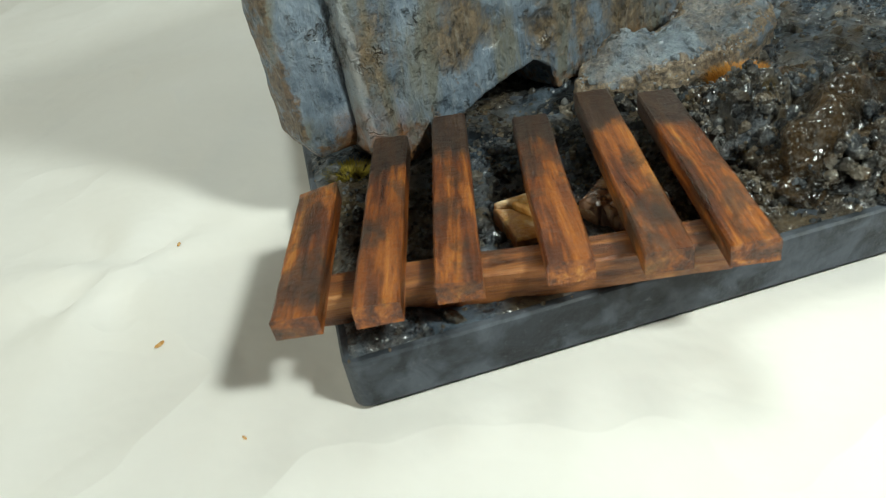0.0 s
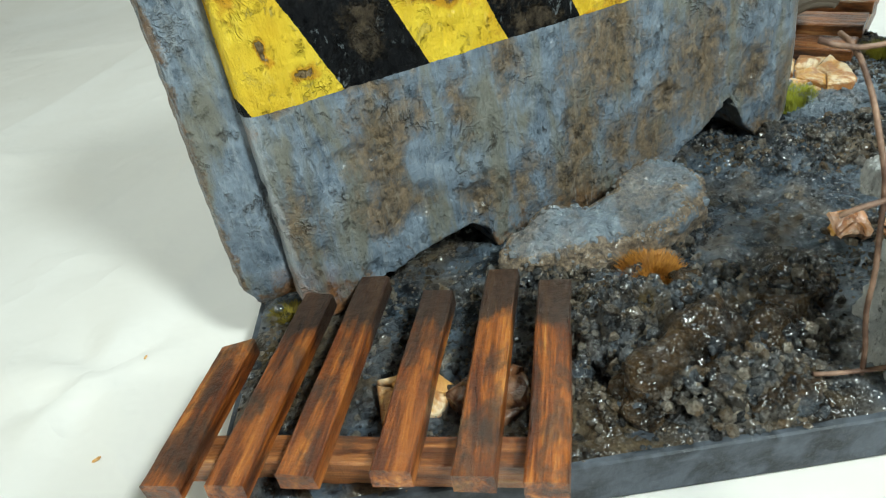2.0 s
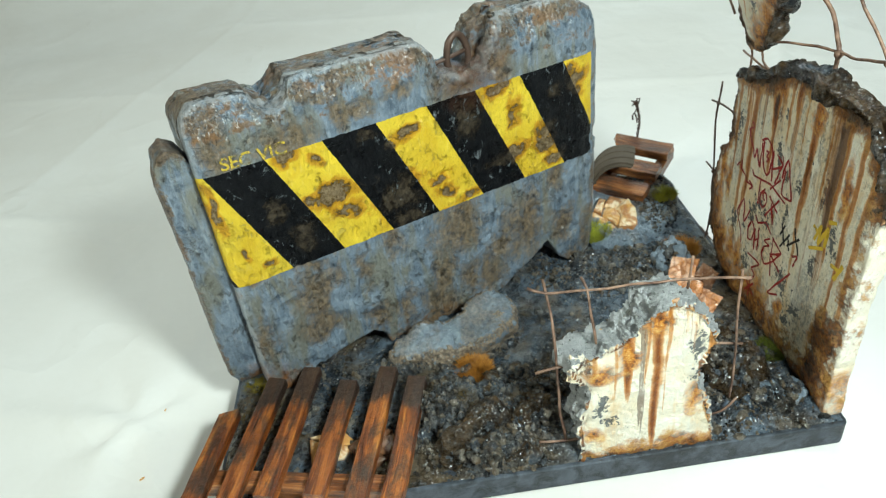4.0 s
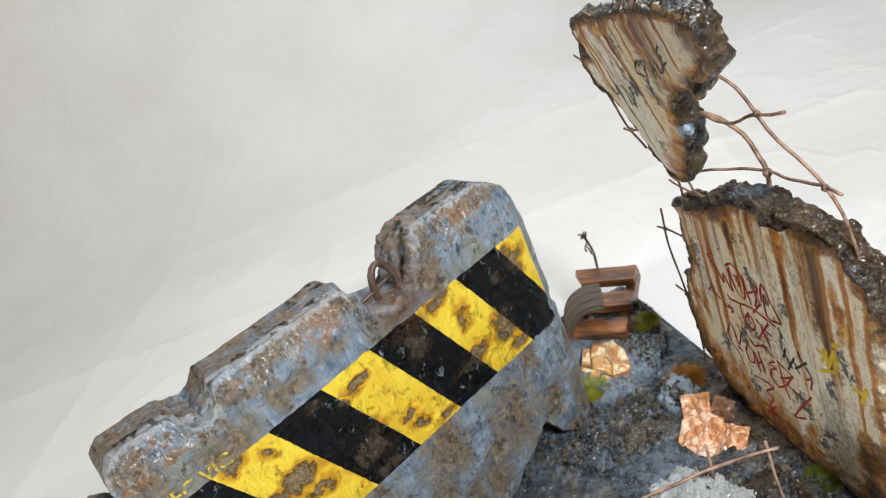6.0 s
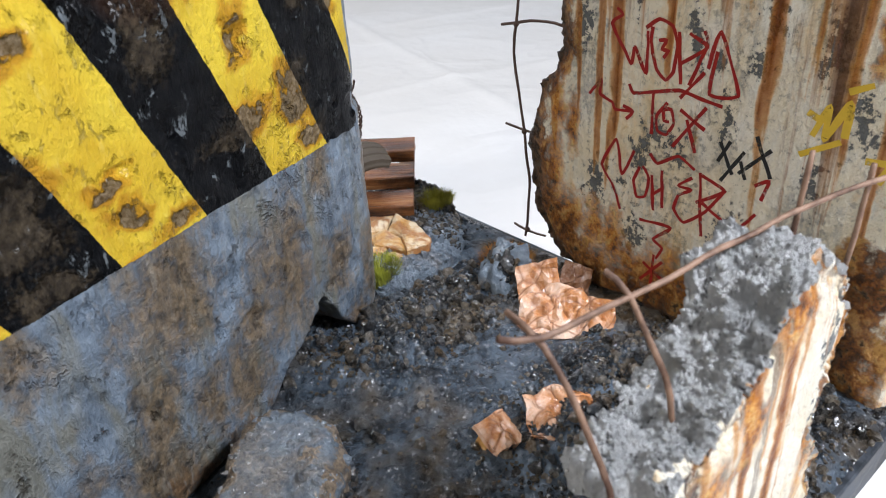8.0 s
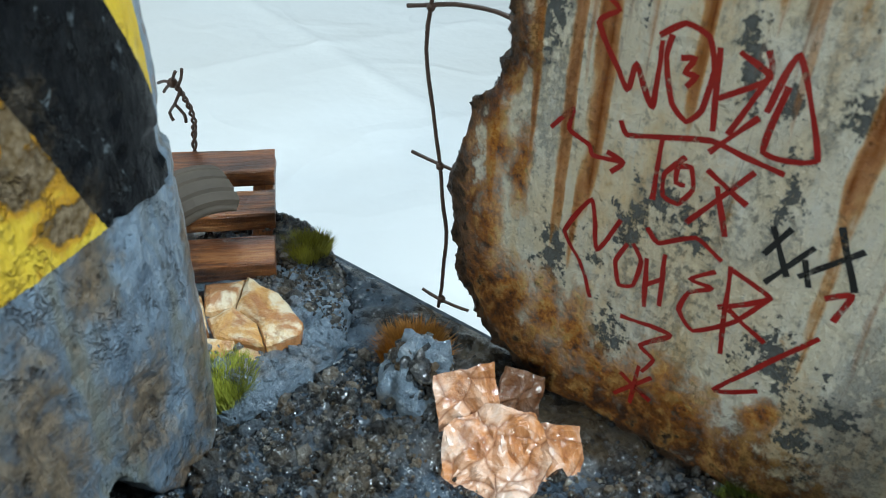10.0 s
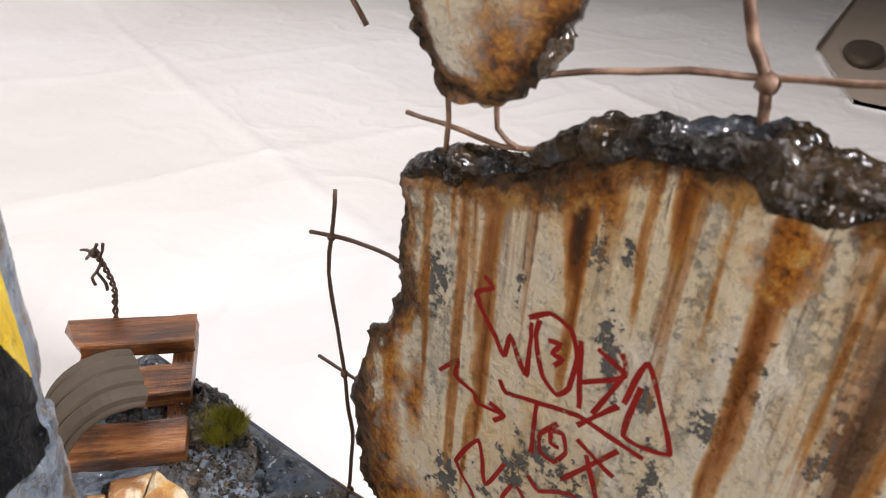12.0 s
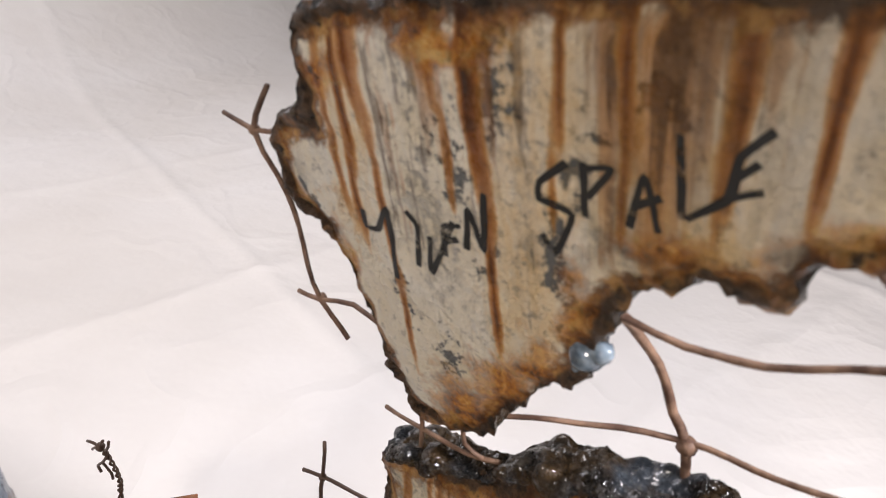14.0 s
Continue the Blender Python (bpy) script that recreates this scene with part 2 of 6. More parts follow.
def plaster_look(nt):
    v = coords(nt)
    mid = noise_tex(nt, v, 6.5, 6, 0.65, 0.3)
    grit = noise_tex(nt, v, 19, 6, 0.7)
    fine = noise_tex(nt, v, 48, 6, 0.72)
    drip = nt.nodes.new("ShaderNodeAttribute")
    drip.attribute_name = "height"
    lift = maths(nt, "SUBTRACT", drip.outputs["Fac"], 0.5)
    streak = noise_tex(nt, coords(nt, (8.5, 8.5, 0.42), (2.2, 0.35, 0)), 1.0, 5, 0.65, 0.25)
    streak = maths(nt, "ADD", streak, maths(nt, "MULTIPLY", lift, 0.20))
    trickle = noise_tex(nt, coords(nt, (19, 19, 0.7), (5.2, 1.35, 0)), 1.0, 5, 0.65, 0.25)
    trickle = maths(nt, "ADD", trickle, maths(nt, "MULTIPLY", lift, 0.16))
    thin = noise_tex(nt, coords(nt, (30, 30, 0.7), (0.7, 0, 0)), 1.0, 3, 0.5, 0.1)
    broad = noise_tex(nt, coords(nt, (2.8, 2.8, 1.3), (0, 0, 4)), 1.0, 4, 0.6)
    cream = mixc(nt, ramp(nt, mid, [(0.36, 0.0), (0.60, 1.0)]), (0.90, 0.80, 0.60), (0.95, 0.90, 0.78))
    cream = mixc(nt, ramp(nt, broad, [(0.47, 0.0), (0.64, 0.55)]), cream, (0.84, 0.63, 0.32))
    patch = noise_tex(nt, coords(nt, (10, 10, 4.5), (4, 4, 0)), 1.0, 8, 0.85)
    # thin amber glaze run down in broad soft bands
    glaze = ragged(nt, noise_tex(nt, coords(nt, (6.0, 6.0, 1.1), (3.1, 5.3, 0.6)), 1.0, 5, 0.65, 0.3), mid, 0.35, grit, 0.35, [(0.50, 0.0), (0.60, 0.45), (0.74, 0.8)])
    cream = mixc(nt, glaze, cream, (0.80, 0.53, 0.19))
    grey = ramp(nt, maths(nt, "ADD", patch, maths(nt, "MULTIPLY", maths(nt, "SUBTRACT", fine, 0.5), 1.0)), [(0.50, 0.0), (0.58, 1.0)])
    grey = maths(nt, "MULTIPLY", grey, ramp(nt, noise_tex(nt, coords(nt, (5.5, 5.5, 2.0), (1, 7, 3)), 1.0, 4, 0.6), [(0.46, 0.0), (0.58, 1.0)]))
    chip = nt.nodes.new("ShaderNodeAttribute")
    chip.attribute_name = "chip"
    grey = maths(nt, "MULTIPLY", grey, chip.outputs["Fac"])
    spall = ragged(nt, maths(nt, "MULTIPLY", attribute(nt, "spall"), 0.80), patch, 1.0, fine, 2.3, [(0.52, 0.0), (0.62, 1.0)])
    grey = maths(nt, "MAXIMUM", maths(nt, "MULTIPLY", grey, 0.36), spall)
    cream = mixc(nt, ramp(nt, noise_tex(nt, coords(nt, (44, 44, 9)), 1.0, 5, 0.65), [(0.54, 0.0), (0.68, 0.4)]), cream, (0.78, 0.77, 0.72))
    col = mixc(nt, maths(nt, "MULTIPLY", grey, 0.92), cream, mixc(nt, ramp(nt, fine, [(0.4, 0.0), (0.65, 1.0)]), (0.016, 0.018, 0.020), (0.16, 0.18, 0.195)))
    rust = mixc(nt, ramp(nt, thin, [(0.38, 0.0), (0.62, 1.0)]), (0.20, 0.050, 0.003), (0.64, 0.24, 0.018))
    run = ramp(nt, maths(nt, "ADD", streak, maths(nt, "MULTIPLY", maths(nt, "SUBTRACT", thin, 0.5), 0.16)), [(0.60, 0.0), (0.63, 0.6), (0.68, 0.9)])
    col = mixc(nt, maths(nt, "MULTIPLY", run, ramp(nt, mid, [(0.25, 1.0), (0.75, 0.6)])), col, rust)
    core = maths(nt, "MAXIMUM", ramp(nt, maths(nt, "ADD", streak, maths(nt, "MULTIPLY", maths(nt, "SUBTRACT", thin, 0.5), 0.25)), [(0.68, 0.0), (0.72, 0.9)]), ramp(nt, maths(nt, "ADD", trickle, maths(nt, "MULTIPLY", maths(nt, "SUBTRACT", grit, 0.5), 0.12)), [(0.645, 0.0), (0.675, 0.8)]))
    core = maths(nt, "MULTIPLY", core, ramp(nt, mid, [(0.3, 1.0), (0.7, 0.55)]))
    col = mixc(nt, core, col, (0.085, 0.027, 0.006))
    drawn = nt.nodes.new("ShaderNodeAttribute")
    drawn.attribute_name = "run"
    line = maths(nt, "ADD", drawn.outputs["Fac"], maths(nt, "ADD", maths(nt, "MULTIPLY", maths(nt, "SUBTRACT", thin, 0.5), 0.9), maths(nt, "MULTIPLY", maths(nt, "SUBTRACT", grit, 0.5), 0.5)))
    line = maths(nt, "MULTIPLY", line, ramp(nt, drawn.outputs["Fac"], [(0.0, 0.0), (0.15, 1.0)]))
    col = mixc(nt, ramp(nt, line, [(0.18, 0.0), (0.36, 0.8), (0.7, 1.0)]), col, ramp(nt, line, [(0.20, (0.76, 0.40, 0.075)), (0.46, (0.50, 0.175, 0.014)), (0.74, (0.24, 0.068, 0.008)), (1.0, (0.060, 0.022, 0.007))]))
    soaked = ragged(nt, attribute(nt, "stain"), mid, 1.1, grit, 0.9, [(0.20, 0.0), (0.44, 0.65), (0.72, 0.96)])
    col = mixc(nt, soaked, col, ramp(nt, maths(nt, "ADD", maths(nt, "MULTIPLY", grit, 0.6), maths(nt, "MULTIPLY", fine, 0.4)), [(0.42, (0.055, 0.018, 0.005)), (0.47, (0.34, 0.100, 0.009)), (0.52, (0.62, 0.245, 0.024)), (0.60, (0.82, 0.54, 0.18))]))
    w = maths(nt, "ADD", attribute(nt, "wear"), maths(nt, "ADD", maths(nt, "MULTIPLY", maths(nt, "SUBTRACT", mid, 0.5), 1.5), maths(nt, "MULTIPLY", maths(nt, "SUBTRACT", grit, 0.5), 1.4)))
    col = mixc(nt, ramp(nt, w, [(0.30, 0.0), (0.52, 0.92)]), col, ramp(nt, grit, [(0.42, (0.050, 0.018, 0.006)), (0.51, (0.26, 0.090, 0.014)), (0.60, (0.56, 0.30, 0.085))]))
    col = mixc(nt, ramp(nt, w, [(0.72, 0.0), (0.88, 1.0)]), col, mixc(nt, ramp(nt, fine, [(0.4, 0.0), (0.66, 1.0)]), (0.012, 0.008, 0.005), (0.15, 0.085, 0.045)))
    # a dark brown tone that paints shade into the plaster colour
    shade_wash = nt.nodes.new("ShaderNodeAttribute")
    shade_wash.attribute_name = "shade_wash"
    shade_mask = ramp(nt, maths(nt, "ADD", shade_wash.outputs["Fac"], maths(nt, "MULTIPLY", maths(nt, "SUBTRACT", streak, 0.5), 1.2)), [(0.10, 0.0), (0.75, 0.92)])
    col = mixc(nt, shade_mask, col, mixc(nt, ramp(nt, grit, [(0.35, 0.0), (0.65, 1.0)]), (0.020, 0.012, 0.006), (0.15, 0.092, 0.042)))
    specks = ramp(nt, fine, [(0.565, 0.0), (0.615, 1.0)])
    col = mixc(nt, maths(nt, "MULTIPLY", specks, maths(nt, "MULTIPLY", chip.outputs["Fac"], 0.32)), col, (0.060, 0.048, 0.035))
    h = maths(nt, "ADD", maths(nt, "MULTIPLY", fine, 0.35), maths(nt, "ADD", maths(nt, "ADD", mid, maths(nt, "MULTIPLY", grit, 0.6)), maths(nt, "MULTIPLY", grey, -0.3)))
    return {"Specular IOR Level": 0.3, "Coat Weight": 0.16, "Coat Roughness": 0.14, "Base Color": col, "Roughness": ramp(nt, mid, [(0.3, 0.26), (0.7, 0.58)]), "bump": (h, 1.0, 0.04)}

def rubble_look(nt):
    v = coords(nt)
    r = nt.nodes.new("ShaderNodeNewGeometry").outputs["Random Per Island"]
    mid = noise_tex(nt, v, 13, 6, 0.70)
    fine = noise_tex(nt, v, 55, 6, 0.72)
    big = noise_tex(nt, v, 4.2, 4, 0.6)
    col = mixc(nt, ramp(nt, mid, [(0.38, 0.0), (0.64, 1.0)]), (0.007, 0.008, 0.010), (0.205, 0.235, 0.275))
    col = mixc(nt, ramp(nt, big, [(0.44, 0.0), (0.60, 0.85)]), col, mixc(nt, ramp(nt, mid, [(0.38, 0.0), (0.62, 1.0)]), (0.018, 0.013, 0.008), (0.25, 0.190, 0.115)))
    col = mixc(nt, ramp(nt, fine, [(0.58, 0.0), (0.68, 0.75)]), col, (0.34, 0.33, 0.31))
    col = mixc(nt, ramp(nt, r, [(0.50, 0.0), (0.90, 0.80)]), col, mixc(nt, ramp(nt, mid, [(0.4, 0.0), (0.6, 1.0)]), (0.22, 0.145, 0.075), (0.42, 0.37, 0.30)))
    col = mixc(nt, ramp(nt, r, [(0.05, 0.7), (0.25, 0.0)]), col, (0.006, 0.007, 0.010))
    return {"coat_bump": (noise_tex(nt, v, 34, 2, 0.5), 0.6, 0.03), "Specular IOR Level": 0.4, "Coat Weight": 0.55, "Coat Roughness": 0.22, "Coat IOR": 1.6, "Base Color": col, "Roughness": ramp(nt, fine, [(0.35, 0.10), (0.65, 0.40)]), "bump": (maths(nt, "ADD", fine, maths(nt, "MULTIPLY", mid, 1.6)), 1.0, 0.07)}

def crust_look(nt):
    v = coords(nt)
    mid = noise_tex(nt, v, 11, 6, 0.70)
    fine = noise_tex(nt, v, 50, 6, 0.72)
    big = noise_tex(nt, v, 4.5, 4, 0.6)
    brown = mixc(nt, ramp(nt, mid, [(0.38, 0.0), (0.62, 1.0)]), (0.010, 0.007, 0.004), (0.13, 0.080, 0.038))
    blue = mixc(nt, ramp(nt, mid, [(0.38, 0.0), (0.62, 1.0)]), (0.004, 0.005, 0.007), (0.10, 0.12, 0.145))
    col = mixc(nt, ramp(nt, big, [(0.53, 0.0), (0.62, 1.0)]), brown, blue)
    col = mixc(nt, ramp(nt, fine, [(0.60, 0.0), (0.68, 0.6)]), col, (0.34, 0.30, 0.24))
    return {"coat_bump": (noise_tex(nt, v, 20, 2, 0.5), 0.9, 0.06), "Specular IOR Level": 0.3, "Coat Weight": 0.6, "Coat Roughness": 0.20, "Coat IOR": 1.6, "Base Color": col, "Roughness": ramp(nt, fine, [(0.35, 0.10), (0.65, 0.40)]), "bump": (maths(nt, "ADD", fine, maths(nt, "MULTIPLY", mid, 1.6)), 1.0, 0.06)}


def mud_look(nt):
    v = coords(nt)
    mid = noise_tex(nt, v, 10, 6, 0.70)
    fine = noise_tex(nt, v, 58, 6, 0.72)
    big = noise_tex(nt, v, 2.6, 4, 0.6, 0.3)
    blue = mixc(nt, ramp(nt, mid, [(0.36, 0.0), (0.64, 1.0)]), (0.016, 0.023, 0.032), (0.165, 0.215, 0.280))
    brown = mixc(nt, ramp(nt, mid, [(0.36, 0.0), (0.64, 1.0)]), (0.012, 0.009, 0.007), (0.20, 0.145, 0.082))
    col = mixc(nt, ramp(nt, big, [(0.44, 0.0), (0.58, 1.0)]), blue, brown)
    col = mixc(nt, ramp(nt, noise_tex(nt, coords(nt, (1, 1, 1), (8, 3, 1)), 5.5, 4, 0.6), [(0.60, 0.0), (0.70, 0.6)]), col, (0.13, 0.085, 0.02))
    col = mixc(nt, ramp(nt, fine, [(0.63, 0.0), (0.70, 0.5)]), col, (0.26, 0.27, 0.28))
    col = mixc(nt, ramp(nt, fine, [(0.34, 0.8), (0.42, 0.0)]), col, (0.006, 0.007, 0.009))
    return {"coat_bump": (noise_tex(nt, v, 26, 2, 0.5), 0.9, 0.04), "Coat Weight": 0.55, "Coat Roughness": 0.25, "Coat IOR": 1.6, "Base Color": col, "Roughness": ramp(nt, mid, [(0.35, 0.14), (0.65, 0.42)]), "bump": (maths(nt, "ADD", fine, maths(nt, "MULTIPLY", mid, 1.6)), 0.9, 0.04)}

def board_look(nt):
    v = coords(nt)
    mid = noise_tex(nt, v, 14, 4, 0.55, 0.6)
    big = noise_tex(nt, v, 5, 4, 0.6)
    fine = noise_tex(nt, v, 70, 5, 0.6)
    col = mixc(nt, ramp(nt, mid, [(0.38, 0.0), (0.62, 1.0)]), (0.022, 0.026, 0.032), (0.085, 0.097, 0.118))
    col = mixc(nt, ramp(nt, big, [(0.52, 0.0), (0.62, 0.75)]), col, (0.018, 0.020, 0.024))
    col = mixc(nt, ramp(nt, fine, [(0.6, 0.0), (0.75, 0.4)]), col, (0.17, 0.18, 0.19))
    return {"Specular IOR Level": 0.3, "Base Color": col, "Roughness": ramp(nt, mid, [(0.4, 0.40), (0.6, 0.6)]), "bump": (maths(nt, "ADD", mid, fine), 0.25, 0.012)}

def wood_look(scorched):
    def build(nt):
        info = nt.nodes.new("ShaderNodeObjectInfo")
        shift = node(nt, "ShaderNodeVectorMath", {"operation": "SCALE"}, i0=(7.0, 3.0, 5.0))
        nt.links.new(info.outputs["Random"], shift.inputs["Scale"])
        v0 = coords(nt, (1, 1, 1))
        v = node(nt, "ShaderNodeVectorMath", {"operation": "ADD"}, i0=v0, i1=shift.outputs[0]).outputs[0]
        st = node(nt, "ShaderNodeVectorMath", {"operation": "MULTIPLY"}, i0=v, i1=(24.0, 2.4, 24.0)).outputs[0]
        grain = noise_tex(nt, st, 1.0, 7, 0.7, 0.5)
        hair = noise_tex(nt, node(nt, "ShaderNodeVectorMath", {"operation": "MULTIPLY"}, i0=v, i1=(150.0, 9.0, 150.0)).outputs[0], 1.0, 4, 0.6)
        patch = noise_tex(nt, node(nt, "ShaderNodeVectorMath", {"operation": "MULTIPLY"}, i0=v, i1=(11.0, 5.0, 11.0)).outputs[0], 1.0, 6, 0.68, 0.4)
        fine = noise_tex(nt, v, 50, 5, 0.7)
        g = maths(nt, "ADD", grain, maths(nt, "MULTIPLY", maths(nt, "SUBTRACT", hair, 0.5), 0.24))
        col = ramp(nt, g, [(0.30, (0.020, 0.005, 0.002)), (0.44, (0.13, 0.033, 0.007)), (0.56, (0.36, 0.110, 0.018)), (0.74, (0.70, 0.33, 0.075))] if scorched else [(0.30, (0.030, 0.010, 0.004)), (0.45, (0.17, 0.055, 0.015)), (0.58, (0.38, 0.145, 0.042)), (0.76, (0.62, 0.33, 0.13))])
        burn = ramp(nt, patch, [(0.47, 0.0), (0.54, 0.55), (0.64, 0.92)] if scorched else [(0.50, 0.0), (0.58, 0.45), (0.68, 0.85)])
        if scorched:
            sep = nt.nodes.new("ShaderNodeSeparateXYZ")
            nt.links.new(v0, sep.inputs[0])
            soot = maths(nt, "ADD", maths(nt, "MULTIPLY", maths(nt, "SUBTRACT", sep.outputs[1], 0.38), 5.0), maths(nt, "MULTIPLY", maths(nt, "SUBTRACT", patch, 0.5), 2.6))
            burn = maths(nt, "MAXIMUM", burn, ramp(nt, soot, [(0.0, 0.0), (0.45, 0.93)]))
        col = mixc(nt, burn, col, mixc(nt, ramp(nt, fine, [(0.4, 0.0), (0.7, 1.0)]), (0.014, 0.009, 0.007), (0.065, 0.045, 0.032)))
        h = maths(nt, "ADD", g, maths(nt, "MULTIPLY", fine, 0.5))
        return {"Coat Weight": 0.35, "Coat Roughness": 0.14, "Base Color": col, "Roughness": ramp(nt, grain, [(0.3, 0.25), (0.7, 0.45)]), "bump": (h, 0.7, 0.016)}
    return build

def rusty_wire_look(nt):
    v = coords(nt)
    mid = noise_tex(nt, v, 18, 5, 0.65)
    col = mixc(nt, ramp(nt, mid, [(0.38, 0.0), (0.62, 1.0)]), (0.075, 0.036, 0.022), (0.27, 0.165, 0.11))
    return {"Base Color": col, "Roughness": 0.6, "Metallic": 0.1, "bump": (mid, 0.4, 0.01)}


def dark_wire_look(nt):
    mid = noise_tex(nt, coords(nt), 22, 5, 0.65)
    return {"Base Color": mixc(nt, mid, (0.05, 0.03, 0.022), (0.14, 0.085, 0.06)), "Roughness": 0.5, "Metallic": 0.3}


def gold_stone_look(nt):
    v = coords(nt)
    mid = noise_tex(nt, v, 9, 6, 0.65, 0.4)
    fine = noise_tex(nt, v, 40, 5, 0.65)
    col = ramp(nt, mid, [(0.30, (0.36, 0.12, 0.022)), (0.45, (0.62, 0.33, 0.09)), (0.55, (0.76, 0.59, 0.37)), (0.75, (0.82, 0.73, 0.56))])
    col = mixc(nt, ramp(nt, noise_tex(nt, v, 5, 5, 0.65, 0.6), [(0.47, 0.0), (0.53, 0.9)]), col, mixc(nt, fine, (0.22, 0.065, 0.012), (0.58, 0.24, 0.055)))
    return {"Coat Weight": 0.4, "Coat Roughness": 0.12, "Base Color": col, "Roughness": 0.38, "bump": (maths(nt, "ADD", mid, fine), 0.5, 0.02)}


def dark_foil_look(nt):
    out = foil_look(nt)
    out["Base Color"] = mixc(nt, 0.82, out["Base Color"], (0.10, 0.045, 0.022))
    return out


def foil_look(nt):
    v = coords(nt)
    mid = noise_tex(nt, v, 8, 6, 0.65, 0.5)
    warp = node(nt, "ShaderNodeVectorMath", {"operation": "SCALE"}, i0=node(nt, "ShaderNodeTexNoise", None, Vector=v, Scale=5.0).outputs[1])
    warp.inputs["Scale"].default_value = 0.15
    fold = node(nt, "ShaderNodeTexVoronoi", {"feature": "DISTANCE_TO_EDGE"}, Vector=node(nt, "ShaderNodeVectorMath", {"operation": "ADD"}, i0=v, i1=warp.outputs[0]).outputs[0], Scale=13.0).outputs[0]
    fine = noise_tex(nt, v, 38, 5, 0.7)
    col = ramp(nt, mid, [(0.34, (0.22, 0.070, 0.022)), (0.43, (0.50, 0.21, 0.075)), (0.52, (0.66, 0.40, 0.26)), (0.70, (0.78, 0.62, 0.52))])
    col = mixc(nt, ramp(nt, fine, [(0.60, 0.0), (0.7, 0.5)]), col, (0.42, 0.19, 0.07))
    col = mixc(nt, ramp(nt, fold, [(0.0, 0.75), (0.07, 0.0)]), col, (0.24, 0.085, 0.03))
    return {"Coat Weight": 0.8, "Coat Roughness": 0.08, "Base Color": col, "Roughness": ramp(nt, fine, [(0.3, 0.15), (0.7, 0.35)]), "bump": (maths(nt, "ADD", maths(nt, "MULTIPLY", fold, 1.4), maths(nt, "MULTIPLY", mid, 0.6)), 0.6, 0.05)}

def tyre_look(nt):
    mid = noise_tex(nt, coords(nt), 14, 5, 0.6)
    return {"Base Color": mixc(nt, mid, (0.052, 0.038, 0.026), (0.120, 0.090, 0.060)), "Roughness": 0.75, "bump": (mid, 0.2, 0.01)}


def grass_look(a, b):
    def build(nt):
        r = nt.nodes.new("ShaderNodeNewGeometry").outputs["Random Per Island"]
        return {"Base Color": mixc(nt, r, a, b), "Roughness": 0.6}
    return build


def plain_paint(c, rough=0.5):
    def build(nt):
        mid = noise_tex(nt, coords(nt), 25, 5, 0.65)
        worn = noise_tex(nt, coords(nt, (1, 1, 1), (2, 6, 4)), 20, 6, 0.7)
        return {"Base Color": mixc(nt, mid, tuple(0.6 * x for x in c), c), "Roughness": rough, "Alpha": ramp(nt, worn, [(0.56, 1.0), (0.68, 0.15)])}
    return build


def table_look(nt):
    grain = noise_tex(nt, coords(nt, (0.5, 8, 8)), 1.0, 5, 0.6, 0.3)
    return {"Base Color": mixc(nt, grain, (0.44, 0.36, 0.28), (0.58, 0.48, 0.39)), "Roughness": 0.45}


def stencil_look(nt):
    worn = noise_tex(nt, coords(nt), 16, 6, 0.7)
    return {"Base Color": (0.62, 0.45, 0.05), "Roughness": 0.5, "Alpha": ramp(nt, worn, [(0.44, 0.80), (0.54, 0.05)])}


STENCIL = shader("worn_yellow_stencil", stencil_look)
TABLE = shader("light_wood_table", table_look)
def chunk_look(nt):
    v = coords(nt)
    mid = noise_tex(nt, v, 10, 6, 0.68, 0.3)
    big = noise_tex(nt, v, 4.5, 4, 0.6, 0.4)
    fine = noise_tex(nt, v, 60, 6, 0.72)
    col = mixc(nt, ramp(nt, mid, [(0.36, 0.0), (0.64, 1.0)]), (0.13, 0.17, 0.22), (0.37, 0.44, 0.52))
    tan = mixc(nt, ramp(nt, fine, [(0.38, 0.0), (0.62, 1.0)]), (0.055, 0.034, 0.018), (0.40, 0.29, 0.18))
    col = mixc(nt, ramp(nt, big, [(0.50, 0.0), (0.60, 0.55)]), col, tan)
    w = ragged(nt, attribute(nt, "wear"), mid, 1.6, fine, 0.8, [(0.40, 0.0), (0.58, 0.90)])
    col = mixc(nt, w, col, tan)
    col = mixc(nt, ramp(nt, fine, [(0.60, 0.0), (0.68, 0.6)]), col, (0.46, 0.49, 0.51))
    return {"coat_bump": (noise_tex(nt, v, 45, 2, 0.5), 0.9, 0.035), "Coat Weight": 0.8, "Coat Roughness": 0.22, "Coat IOR": 1.6, "Base Color": col, "Roughness": 0.35, "bump": (maths(nt, "ADD", maths(nt, "MULTIPLY", fine, 0.5), mid), 1.0, 0.05)}


def core_look(nt):
    v = coords(nt)
    mid = noise_tex(nt, v, 10, 6, 0.7)
    fine = noise_tex(nt, coords(nt, (1, 1, 0.4)), 48, 6, 0.72)
    col = mixc(nt, ramp(nt, mid, [(0.36, 0.0), (0.62, 1.0)]), (0.56, 0.57, 0.58), (0.88, 0.88, 0.88))
    col = mixc(nt, ramp(nt, fine, [(0.52, 0.0), (0.64, 0.85)]), col, (0.72, 0.72, 0.72))
    col = mixc(nt, ramp(nt, fine, [(0.36, 0.9), (0.44, 0.0)]), col, (0.030, 0.027, 0.024))
    return {"Coat Weight": 0.4, "Coat Roughness": 0.1, "Base Color": col, "Roughness": 0.45, "bump": (maths(nt, "ADD", fine, mid), 1.0, 0.10)}


